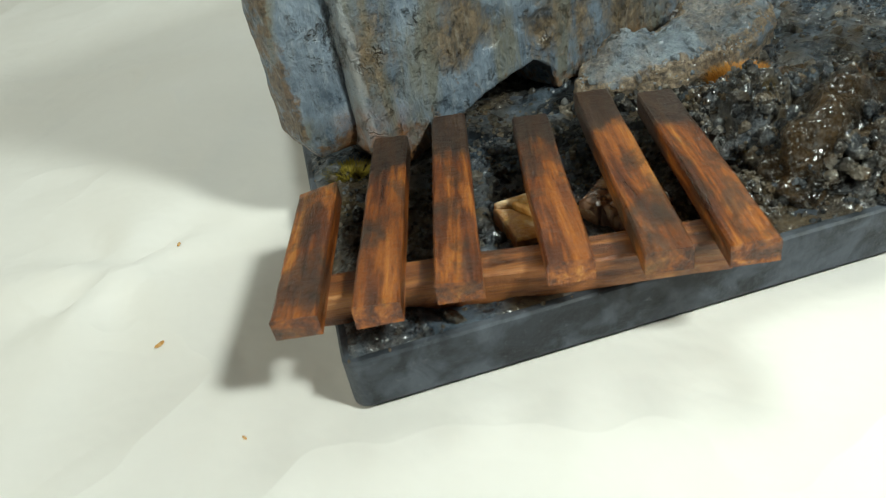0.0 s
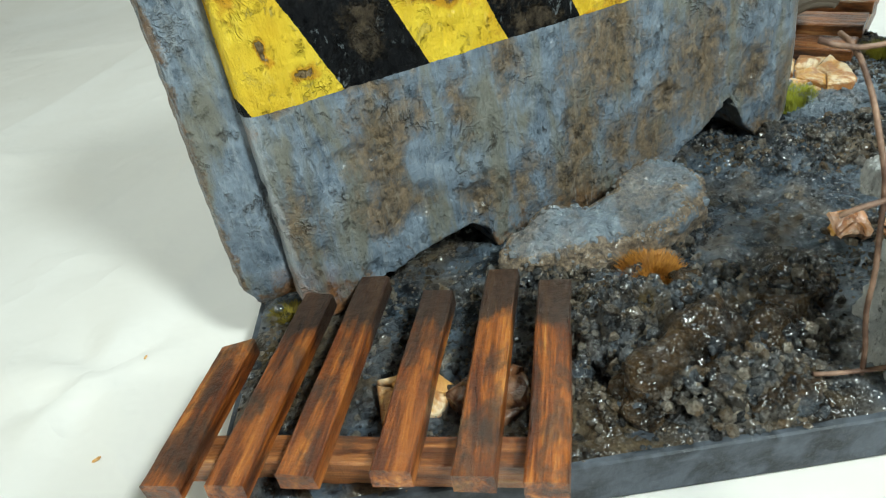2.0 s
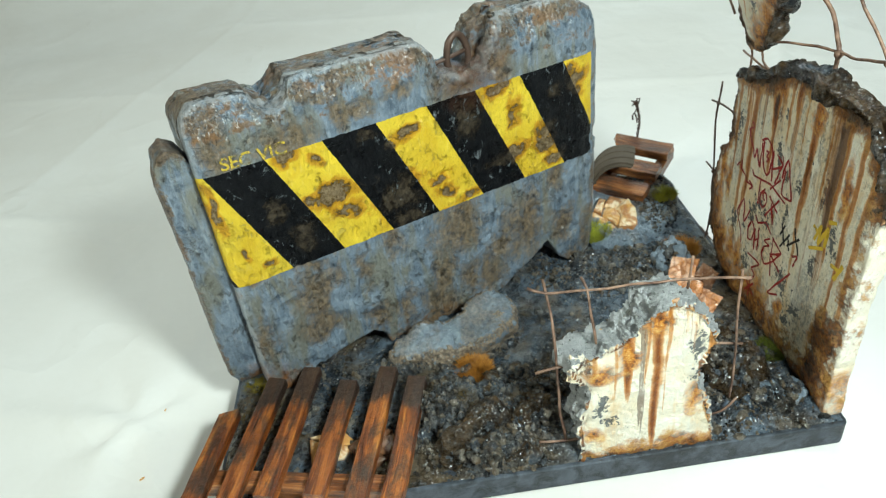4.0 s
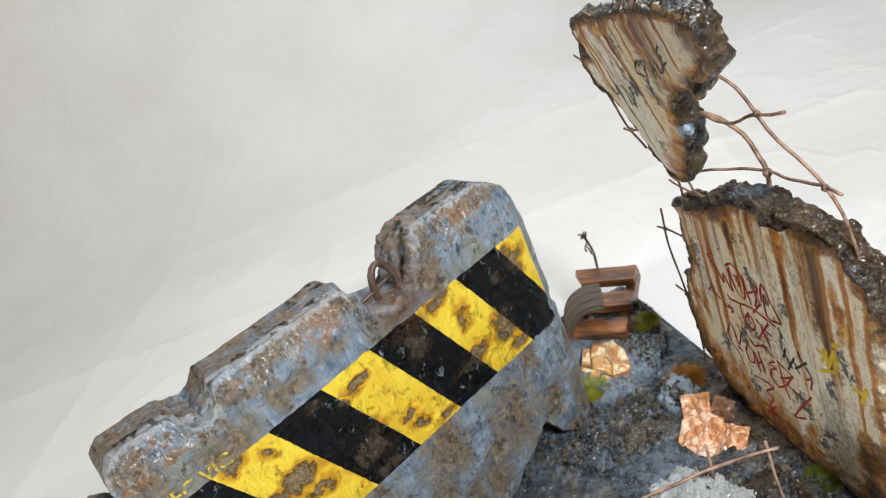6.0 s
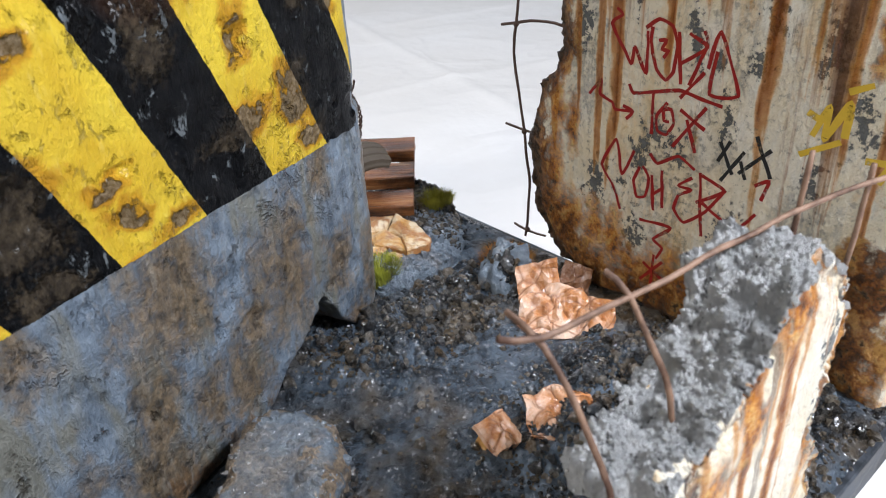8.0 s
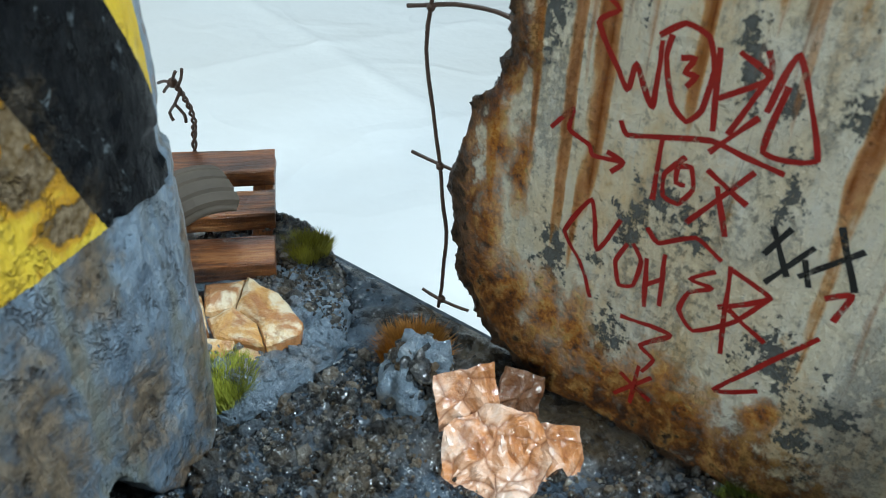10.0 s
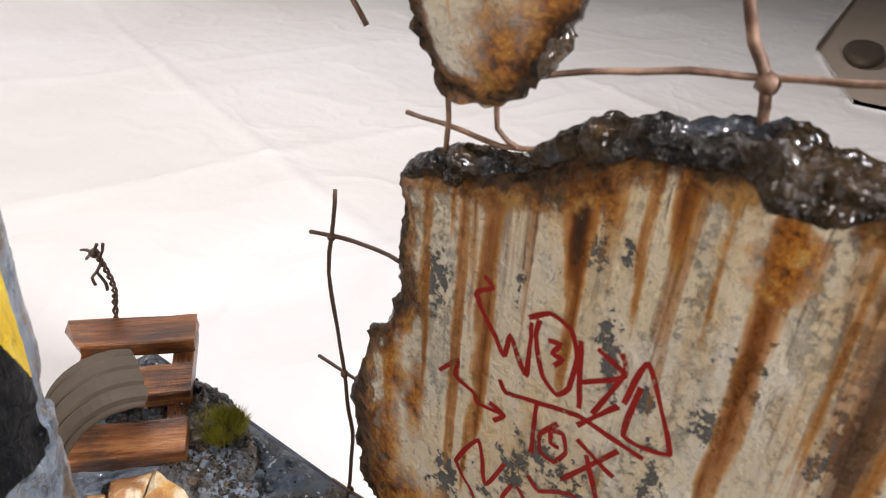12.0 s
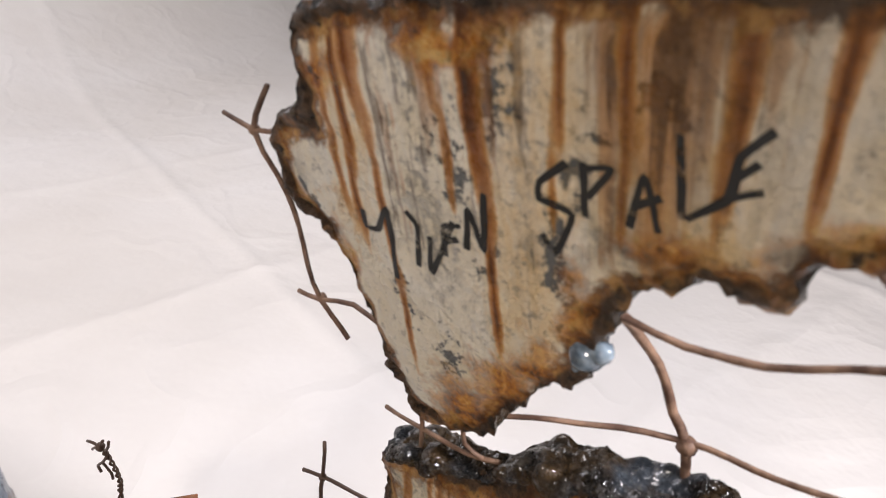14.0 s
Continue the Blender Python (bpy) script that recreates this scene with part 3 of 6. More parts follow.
CORE = shader("crumbled_grey_plaster", core_look)
CHUNK = shader("wet_blue_grey_concrete", chunk_look)
PAPER = shader("white_paper", paper_look)
BARRIER = shader("weathered_grey_concrete_paint", barrier_look)
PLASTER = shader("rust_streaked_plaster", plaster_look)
RUBBLE = shader("dark_wet_rubble", rubble_look)
CRUST = shader("dark_glossy_crust", crust_look)
MUD = shader("wet_mud", mud_look)
BOARD = shader("painted_fibreboard", board_look)
WOOD = shader("scorched_stained_wood", wood_look(True))
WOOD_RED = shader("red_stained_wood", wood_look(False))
WIRE = shader("rusty_wire", rusty_wire_look)
WIRE_DARK = shader("dark_rusty_wire", dark_wire_look)
GOLD = shader("ochre_stone", gold_stone_look)
FOIL = shader("copper_toned_scrap", foil_look)
FOIL_BROWN = shader("brown_curled_scrap", dark_foil_look)
TYRE = shader("dusty_rubber", tyre_look)
STRAW = shader("orange_straw", grass_look((0.24, 0.092, 0.010), (0.48, 0.215, 0.028)))
GREEN = shader("green_tuft", grass_look((0.24, 0.26, 0.02), (0.54, 0.54, 0.08)))
RESIN = shader("glossy_resin", lambda nt: {"Base Color": ramp(nt, noise_tex(nt, coords(nt), 30, 4, 0.6), [(0.4, (0.05, 0.075, 0.105)), (0.65, (0.28, 0.36, 0.43))]), "Roughness": 0.08, "Coat Weight": 1.0, "Coat Roughness": 0.03})
# tuft green in darker tones, with the wall foot's shade put into the colour
SHADED_GREEN = shader("shaded_green_tuft", grass_look((0.06, 0.08, 0.008), (0.22, 0.24, 0.03)))
OLIVE = shader("olive_tuft", grass_look((0.22, 0.20, 0.018), (0.46, 0.41, 0.06)))
MOSS = shader("yellow_moss", grass_look((0.16, 0.12, 0.012), (0.36, 0.28, 0.03)))
RED = shader("red_marker", plain_paint((0.34, 0.014, 0.010), 0.35))
BLACK = shader("black_marker", plain_paint((0.02, 0.02, 0.02)))
YELLOW = shader("yellow_marker", plain_paint((0.75, 0.50, 0.04)))


# ---------------------------------------------------------------- mesh helpers
def part(name, bm, material, parent=None, label="", m=None, smooth=False):
    """One mesh object from a bmesh in decimetres."""
    me = bpy.data.meshes.new(name)
    bmesh.ops.scale(bm, vec=(K, K, K), verts=bm.verts)
    bm.to_mesh(me)
    bm.free()
    return link_mesh(name, me, material, parent, label, m, smooth)


def link_mesh(name, me, material, parent=None, label="", m=None, smooth=False):
    me.materials.clear()
    me.materials.append(material)
    me.polygons.foreach_set("use_smooth", [smooth] * len(me.polygons))
    ob = new(name, me)
    if parent is not None:
        ob.parent = parent
    if m is not None:
        ob.matrix_basis = m
    if label:
        tagged(ob, label)
    return ob


def at_dm(x, y, z, rx=0, ry=0, rz=0):
    return pose(K * x, K * y, K * z, rx, ry, rz)


def thing(name, label, category, group="", m=None):
    ob = tagged(new(name), label, category, group)
    if m is not None:
        ob.matrix_basis = m
    return ob


def box(bm, x0, x1, y0, y1, z0, z1, bevel=0.0, segments=2):
    r = bmesh.ops.create_cube(bm, size=1)
    vs = r["verts"]
    bmesh.ops.scale(bm, vec=(x1 - x0, y1 - y0, z1 - z0), verts=vs)
    bmesh.ops.translate(bm, vec=((x0 + x1) / 2, (y0 + y1) / 2, (z0 + z1) / 2), verts=vs)
    if bevel:
        es = list({e for v in vs for e in v.link_edges})
        bmesh.ops.bevel(bm, geom=es, offset=bevel, segments=segments, affect="EDGES", profile=0.6)


def prism(bm, outline, a, b, put):
    """Outline of (p, q) pairs swept from depth a to depth b; put(p, q, d) gives the point."""
    lo = [bm.verts.new(put(p, q, a)) for p, q in outline]
    hi = [bm.verts.new(put(p, q, b)) for p, q in outline]
    n = len(outline)
    bm.faces.new(lo)
    bm.faces.new(list(reversed(hi)))
    for i in range(n):
        bm.faces.new((lo[i], hi[i], hi[(i + 1) % n], lo[(i + 1) % n]))
    bmesh.ops.recalc_face_normals(bm, faces=bm.faces)


def carved(bm, voxel, shape):
    """The bmesh (decimetres) as an even fine mesh in metres; shape(co, normal) gives each point's new place in decimetres."""
    me = bpy.data.meshes.new("raw")
    bm.to_mesh(me)
    bm.free()
    tmp = new("raw", me)
    mod = tmp.modifiers.new("even", "REMESH")
    mod.mode, mod.voxel_size = "VOXEL", voxel
    out = bpy.data.meshes.new_from_object(tmp.evaluated_get(bpy.context.evaluated_depsgraph_get()))
    bpy.data.objects.remove(tmp)
    bpy.data.meshes.remove(me)
    places = [shape(v.co.copy(), v.normal.copy()) * K for v in out.vertices]
    out.vertices.foreach_set("co", [c for p in places for c in p])
    out.update()
    return out


def mark_value(me, amount, name="wear"):
    """A value for each point, 0 to 1, under a name: wear, painted shade, height and so on."""
    layer = me.attributes.new(name, "FLOAT", "POINT")
    layer.data.foreach_set("value", [amount(v.co / K) for v in me.vertices])


def mark_blobs(me, name, spots, i, j, keep=lambda c: True, bend=0.035):
    """A soft field from oval patches (p, q, half width, half height): 1 in the middle, 0.5 on the rim, 0 at twice that."""
    co = np.empty(len(me.vertices) * 3)
    me.vertices.foreach_get("co", co)
    co = co.reshape(-1, 3) / K
    field = np.zeros(len(co))
    warp = np.array([noise.noise_vector(Vector(c) * 9) + 0.5 * noise.noise_vector(Vector(c) * 27) for c in co]) * bend if len(spots) else co
    for p, q, a, b in spots:
        d = (np.abs((co[:, i] + warp[:, 0] - p) / a) ** 2.5 + np.abs((co[:, j] + 1.5 * warp[:, 1] - q) / b) ** 2.5) ** 0.4
        field = np.maximum(field, 1 - 0.5 * d)
    field *= np.array([keep(c) for c in co])
    layer = me.attributes.new(name, "FLOAT", "POINT")
    layer.data.foreach_set("value", field)


def outline_distance(p, q, outline):
    best = 9.0
    for i in range(len(outline)):
        (x0, y0), (x1, y1) = outline[i - 1], outline[i]
        dx, dy = x1 - x0, y1 - y0
        t = max(0.0, min(1.0, ((p - x0) * dx + (q - y0) * dy) / (dx * dx + dy * dy + 1e-12)))
        best = min(best, math.hypot(p - x0 - t * dx, q - y0 - t * dy))
    return best


def fbm(p, scale, octaves=4, h=0.9):
    return noise.fractal(p * scale, h, 2.0, octaves)


def tube(bm, pts, r, sides=7, wobble=0.0, seed=0):
    """A wire through points, with a slightly uneven thickness and closed ends."""
    pts = [Vector(p) for p in pts]
    fine = []
    for i in range(len(pts) - 1):
        p0, p1, p2, p3 = pts[max(i - 1, 0)], pts[i], pts[i + 1], pts[min(i + 2, len(pts) - 1)]
        n = max(2, int((p2 - p1).length / 0.03))
        for k in range(n):
            t = k / n
            fine.append(0.5 * (2 * p1 + (p2 - p0) * t + (2 * p0 - 5 * p1 + 4 * p2 - p3) * t * t + (3 * p1 - p0 - 3 * p2 + p3) * t ** 3))
    fine.append(pts[-1])
    rings = []
    for i, p in enumerate(fine):
        d = (fine[min(i + 1, len(fine) - 1)] - fine[max(i - 1, 0)]).normalized()
        a = d.orthogonal().normalized()
        if rings:
            a = (last - d * last.dot(d)).normalized()
        last = a
        b = d.cross(a)
        w = wobble * noise.noise_vector(p * 9 + Vector((seed, 0, 0))) if wobble else Vector()
        rr = r * (1 + 0.18 * noise.noise(p * 25))
        rings.append([bm.verts.new(p + w + rr * (math.cos(2 * math.pi * k / sides) * a + math.sin(2 * math.pi * k / sides) * b)) for k in range(sides)])
    for q, s in zip(rings, rings[1:]):
        for k in range(sides):
            bm.faces.new((q[k], q[(k + 1) % sides], s[(k + 1) % sides], s[k]))
    bm.faces.new(list(reversed(rings[0])))
    bm.faces.new(rings[-1])


def ball(bm, c, r, seed=0.0):
    got = bmesh.ops.create_icosphere(bm, subdivisions=2, radius=r)
    for v in got["verts"]:
        v.co = v.co * (1 + 0.25 * noise.noise(v.co * 2.2 / r + Vector((seed, 0, 0)))) + Vector(c)


# ---------------------------------------------------------------- paper sheet
FOLDS = [(0.274, 0.962, 4.32, 0.030), (0.29, 0.957, 2.15, 0.034), (0.30, 0.954, 0.475, 0.026), (0.955, -0.296, -0.65, 0.022), (0.955, -0.296, -2.9, 0.03), (0.955, -0.296, 2.75, 0.03), (0.955, -0.296, 5.6, 0.03), (0.29, 0.957, -1.6, 0.03), (0.274, 0.962, 6.4, 0.03)]


def crease(x, y):
    """Height of the folded sheet: sharp fold lines and soft waves."""
    h = 0.05 * noise.noise(Vector((x * 0.4, y * 0.4, 3.0))) + 0.022 * noise.noise(Vector((x * 1.1, y * 1.1, 8.0))) + 0.006 * abs(noise.noise(Vector((x * 3.1, y * 3.1, 2.0))))
    for a, b, c, d in FOLDS:
        s = abs(a * x + b * y - c + 0.03 * noise.noise(Vector((x * 0.8, y * 0.8, c))))
        h += 0.65 * (d * max(0.0, 1 - s / 0.08) * 0.7 + d * math.exp(-s * 3.0))
    star = math.hypot(x + 0.48, y - 0.65)
    h += 0.035 * math.exp(-star * 4) * math.sin(5 * math.atan2(y - 0.65, x + 0.48))
    near = min(max((math.hypot(max(abs(x - 1.2) - 1.22, 0), max(abs(y - 1.05) - 1.1, 0))) / 0.5, 0), 1)
    return h * near - 0.002


def paper_edge(y):
    """Where the sheet ends: a cut corner, then straight on."""
    if y < 1.06:
        return 8.0
    return min(21.0, 8.0 + (y - 1.06) / 0.37 if y < 1.8 else 10.0 + (y - 1.8) / 0.1)


def paper_sheet():
    bm = bmesh.new()
    xs = [-14 + 0.5 * i for i in range(18)] + [-5 + 0.045 * i for i in range(280)] + [7.6 + 0.25 * i for i in range(12)] + [10.6 + 0.5 * i for i in range(22)]
    ys = [-9 + 0.5 * j for j in range(13)] + [-2.5 + 0.045 * j for j in range(211)] + [7.02 + 0.16 * j for j in range(44)]
    grid = []
    for y in ys:
        row = []
        for x in xs:
            rise = max(0.0, y - 7.0)
            row.append(bm.verts.new((min(x, paper_edge(y)), y if rise == 0 else 7.0 + 3.2 * math.sin(min(rise / 3.2, 1.5)), crease(x, y) + (3.2 * (1 - math.cos(min(rise / 3.2, 1.5))) + max(0, rise - 4.8)))))
        grid.append(row)
    for a, b in zip(grid, grid[1:]):
        for i in range(len(xs) - 1):
            if (b[i].co - b[i + 1].co).length > 1e-5:
                bm.faces.new((a[i], a[i + 1], b[i + 1], b[i]))
    ob = part("paper_backdrop", bm, PAPER, smooth=True)
    tagged(ob, "large creased sheet of off-white paper, spread flat and rising behind", "paper", kind="structure")


paper_sheet()


def table():
    bm = bmesh.new()
    box(bm, -15, 23, -10, 13, -0.6, -0.06, 0.05)
    tagged(part("table_top", bm, TABLE), "light brown wooden table under the paper sheet", "table", kind="structure")


table()


def dark_pad():
    bm = bmesh.new()
    bmesh.ops.create_uvsphere(bm, u_segments=40, v_segments=16, radius=1.0)
    for v in bm.verts:
        k = 1 + 0.10 * noise.noise(v.co * 1.4)
        v.co = Vector((v.co.x * 0.62 * k, v.co.y * 0.20 * k, max(-0.05, min(0.05, v.co.z * 0.12))))
    ob = part("dark_pad", bm, TYRE, m=at_dm(10.3, 1.36, -0.005, 0, 0, 8), smooth=True)
    tagged(ob, "dark grey oval rubber pad lying beyond the paper", "pad")


dark_pad()


# ---------------------------------------------------------------- base board
def base_board():
    bm = bmesh.new()
    ring = []
    for cx, cy, a0 in ((2.37, 0.03, -90), (2.37, 2.12, 0), (0.03, 2.12, 90), (0.03, 0.03, 180)):
        ring += [(cx + 0.03 * math.cos(math.radians(a0 + 15 * k)), cy + 0.03 * math.sin(math.radians(a0 + 15 * k))) for k in range(7)]
    prism(bm, ring, 0.003, 0.112, lambda p, q, d: (p, q, d))
    rim = [e for e in bm.edges if abs(e.verts[0].co.z - e.verts[1].co.z) < 1e-6]
    bmesh.ops.bevel(bm, geom=rim, offset=0.011, segments=3, affect="EDGES", profile=0.6)
    ob = part("base_board", bm, BOARD, smooth=False)
    tagged(ob, "grey-black painted fibreboard base with rounded edges", "base board")


base_board()


def mound(x, y, cx, cy, rx, ry, h, rot=0.0):
    c, s = math.cos(math.radians(rot)), math.sin(math.radians(rot))
    dx, dy = x - cx, y - cy
    a, b = (c * dx + s * dy) / rx, (-s * dx + c * dy) / ry
    return h * max(0.0, 1 - a * a - b * b)


def ground_height(x, y):
    p = Vector((x, y, 0))
    edge = min(x - 0.01, 2.39 - x, y - 0.012, 2.14 - y)
    h = 0.012 + 0.014 * fbm(p, 5.0, 4) + 0.012 * fbm(p + Vector((9, 2, 0)), 17.0, 4)
    rough = mound(x, y, 1.05, 0.28, 0.36, 0.32, 1.0) + mound(x, y, 1.95, 0.35, 0.40, 0.40, 0.7) + mound(x, y, 1.7, 1.1, 0.5, 0.3, 0.45)
    rough = min(rough, 1.0)
    h += rough * (0.040 + 0.13 * fbm(p + Vector((3, 3, 0)), 7.0, 6) + 0.045 * abs(fbm(p, 22.0, 3)))
    h += mound(x, y, 0.98, 0.42, 0.20, 0.20, 0.045)
    return 0.112 + max(-0.006, h) * min(1.0, max(edge, 0) / 0.05) - (0.004 if edge < 0.004 else 0)


def ground_cover():
    """Mud and grit on the board, one sheet of fine relief."""
    nx, ny = 300, 260
    verts, faces = [], []
    for j in range(ny + 1):
        for i in range(nx + 1):
            x, y = 0.004 + 2.392 * i / nx, 0.004 + 2.142 * j / ny
            z = ground_height(x, y)
            cx, cy = min(max(x, 0.032), 2.368), min(max(y, 0.032), 2.118)
            r = math.hypot(x - cx, y - cy)
            if r > 0.026 and x != cx and y != cy:
                x, y, z = cx + (x - cx) * 0.026 / r, cy + (y - cy) * 0.026 / r, min(z, 0.111)
            verts.append((x * K, y * K, z * K))
    for j in range(ny):
        for i in range(nx):
            a = j * (nx + 1) + i
            faces.append((a, a + 1, a + nx + 2, a + nx + 1))
    me = bpy.data.meshes.new("ground_cover")
    me.from_pydata(verts, [], faces)
    ob = link_mesh("ground_cover", me, MUD, smooth=True)
    tagged(ob, "wet blue-grey and brown mud with grit covering the base", "ground", kind="stuff")


ground_cover()


# ---------------------------------------------------------------- concrete barrier
BAR = at_dm(0.0, 0.5125, 0.0, 0, 0, 23.75)


DRIPS = [(0.87, 0.66, 0.053, 0.085), (1.191, 0.6, 0.122, 0.143), (1.531, 0.468, 0.112, 0.171), (1.745, 0.393, 0.074, 0.102), (1.725, 0.648, 0.042, 0.067), (1.384, 0.39, 0.062, 0.07), (1.09, 0.366, 0.049, 0.12), (1.059, 0.213, 0.134, 0.108), (0.89, 0.283, 0.047, 0.103), (0.72, 0.565, 0.029, 0.108), (0.529, 0.593, 0.083, 0.075), (0.471, 0.504, 0.07, 0.122), (0.725, 0.315, 0.067, 0.061), (0.259, 0.729, 0.051, 0.033), (0.515, 0.70, 0.081, 0.026), (0.499, 0.366, 0.115, 0.058), (0.23, 0.393, 0.043, 0.093), (1.216, 0.304, 0.061, 0.089), (1.332, 0.265, 0.076, 0.091), (1.90, 0.30, 0.045, 0.11), (1.955, 0.56, 0.03, 0.10), (1.83, 0.17, 0.06, 0.07), (1.97, 0.20, 0.04, 0.09)]
SMEARS = [(0.821, 1.275, 0.065, 0.044), (0.746, 1.275, 0.036, 0.06), (0.6, 1.387, 0.145, 0.027), (0.521, 1.239, 0.098, 0.047), (0.277, 1.305, 0.045, 0.131), (1.246, 1.254, 0.115, 0.077), (1.421, 1.306, 0.074, 0.077), (0.979, 1.3, 0.067, 0.037), (1.446, 1.218, 0.06, 0.032)]
YELLOW_WEAR = [(0.663, 0.951, 0.102, 0.048), (0.7, 0.862, 0.068, 0.028), (0.565, 0.978, 0.036, 0.026), (0.511, 1.191, 0.044, 0.029), (0.208, 1.046, 0.019, 0.097), (0.342, 0.765, 0.031, 0.022), (0.273, 0.836, 0.017, 0.016), (0.997, 1.134, 0.055, 0.031), (1.139, 0.878, 0.042, 0.021), (1.148, 0.813, 0.05, 0.025), (1.248, 0.724, 0.063, 0.031), (1.515, 1.031, 0.044, 0.058), (1.413, 1.145, 0.045, 0.027), (1.46, 1.186, 0.045, 0.022), (1.64, 0.843, 0.02, 0.022), (1.725, 0.764, 0.055, 0.045), (1.854, 1.119, 0.053, 0.052), (0.924, 1.091, 0.027, 0.016), (1.106, 0.687, 0.049, 0.019)]
BLACK_WEAR = [(0.497, 0.831, 0.063, 0.071), (0.933, 0.854, 0.104, 0.086), (1.289, 1.074, 0.066, 0.072), (1.461, 0.847, 0.13, 0.037), (0.417, 0.984, 0.04, 0.051), (0.619, 1.124, 0.025, 0.025), (0.84, 1.15, 0.037, 0.02), (1.723, 1.088, 0.052, 0.04), (1.674, 0.878, 0.06, 0.062), (0.959, 0.74, 0.083, 0.03)]
# hollows knocked out of the face, with a raised lip
GOUGES = [(1.515, 1.031, 0.030, 0.048), (1.139, 0.878, 0.036, 0.018), (0.821, 1.275, 0.05, 0.035), (1.59, 0.50, 0.05, 0.05), (0.997, 1.125, 0.04, 0.022), (0.273, 0.836, 0.016, 0.015), (0.61, 0.905, 0.018, 0.016), (1.745, 0.40, 0.045, 0.06), (0.725, 0.315, 0.05, 0.045), (1.64, 0.843, 0.016, 0.018), (1.38, 0.40, 0.04, 0.045)]


def hollow(p, q):
    """Depth of the knocked-out hollows at a place of the face."""
    d = 0.0
    for p0, q0, a, b in GOUGES:
        r = math.hypot((p - p0) / a, (q - q0) / b) + 0.25 * noise.noise(Vector((p * 30, q * 30, 2.0)))
        d += -0.011 if r < 0.8 else (-0.011 * (1 - r) / 0.2 if r < 1 else 0.005 * max(0.0, 1 - abs(r - 1.12) / 0.15))
    return d


def barrier():
    root = thing("concrete_barrier", "chipped blue-grey concrete barrier with yellow and black hazard band", "barrier", m=BAR)
    bm = bmesh.new()
    top = [(0.19, 1.36), (0.20, 1.40), (0.24, 1.445), (0.44, 1.435), (0.47, 1.385), (0.52, 1.355), (0.56, 1.38), (0.60, 1.445), (1.12, 1.435), (1.17, 1.39), (1.20, 1.31), (1.27, 1.27), (1.36, 1.255), (1.40, 1.30), (1.44, 1.38), (1.50, 1.455), (1.84, 1.455), (1.95, 1.385), (1.988, 1.20)]
    low = [(1.972, 0.30), (1.935, 0.18), (1.88, 0.13), (1.80, 0.13), (1.735, 0.19), (1.70, 0.26), (1.665, 0.30), (1.61, 0.28), (1.54, 0.235), (1.47, 0.205), (1.40, 0.15), (1.30, 0.13), (0.77, 0.13), (0.755, 0.195), (0.70, 0.235), (0.63, 0.23), (0.53, 0.21), (0.44, 0.185), (0.36, 0.15), (0.30, 0.13), (0.23, 0.13), (0.19, 0.19)]
    prism(bm, top + low, -0.003, 0.32, lambda p, q, d: (p, d, q))

    def shape(c, n):
        out = c.copy()
        over = max(0.0, c.z - 1.30) / 0.13
        if c.y < 0.06:
            out.y += 0.05 * over * over
        if c.y > 0.25:
            out.y -= 0.06 * over * over
        end = max(0.0, c.x - 1.87) / 0.11
        if c.y < 0.1:
            out.y += 0.035 * end * end
        left = max(0.0, 0.26 - c.x) / 0.07
        if c.y < 0.1:
            out.y += 0.02 * left * left
        broken = min(1.0, math.exp(-((c.x - 1.32) / 0.16) ** 2) * max(0.0, c.z - 1.15) * 8 + math.exp(-((c.x - 0.52) / 0.07) ** 2) * max(0.0, c.z - 1.28) * 7)
        amp = 0.0028 + 0.0025 * max(0.0, min(1.0, (c.z - 1.28) * 8)) + 0.03 * broken
        d = amp * fbm(c, 9.0, 5) + 0.0016 * fbm(c + Vector((4, 0, 0)), 32.0, 4)
        pit = fbm(c + Vector((0, 7, 3)), 8.0, 3)
        if pit > 0.42:
            d -= min(0.010, (pit - 0.42) * 0.07)
        if c.y < 0.08:
            d += hollow(c.x, c.z)
            lumpy = math.exp(-((c.x - 0.49) / 0.10) ** 2 - ((c.z - 0.55) / 0.13) ** 2) + math.exp(-((c.x - 0.72) / 0.04) ** 2 - ((c.z - 0.57) / 0.12) ** 2)
            d += 0.007 * lumpy * fbm(c, 26.0, 3) + 0.0035 * max(0.0, fbm(c + Vector((1, 1, 8)), 14.0, 2)) ** 2
        return out + n * d

    me = carved(bm, 0.009, shape)
    mark_blobs(me, "stain", DRIPS + SMEARS, 0, 2, lambda c: c[1] < 0.12)
    mark_blobs(me, "worn", YELLOW_WEAR + BLACK_WEAR, 0, 2, lambda c: c[1] < 0.12)
    mark_value(me, lambda c: max(min(0.60, max(0.0, c.z - 1.17) * 2.6), min(0.58, max(0.0, 0.33 - c.z) * 3.2), min(0.55, max(0.0, 0.23 - c.x) * 9.0), min(0.5, max(0.0, c.x - 1.89) * 7.0)))
    mark_value(me, lambda c: max(0.0, 1 - outline_distance(c.x, c.z, top + low) / 0.045) if c.y < 0.10 and (c.z > 1.15 or c.x > 1.85 or c.x < 0.26) else 0.0, "rub")
    link_mesh("body", me, BARRIER, root, smooth=True)
    # rounded tongue on the end
    bm = bmesh.new()
    prism(bm, [(0.055, 0.25), (0.09, 0.19), (0.21, 0.175), (0.215, 1.20), (0.175, 1.285), (0.125, 1.315), (0.08, 1.29), (0.05, 1.20)], 0.06, 0.225, lambda p, q, d: (p, d, q))

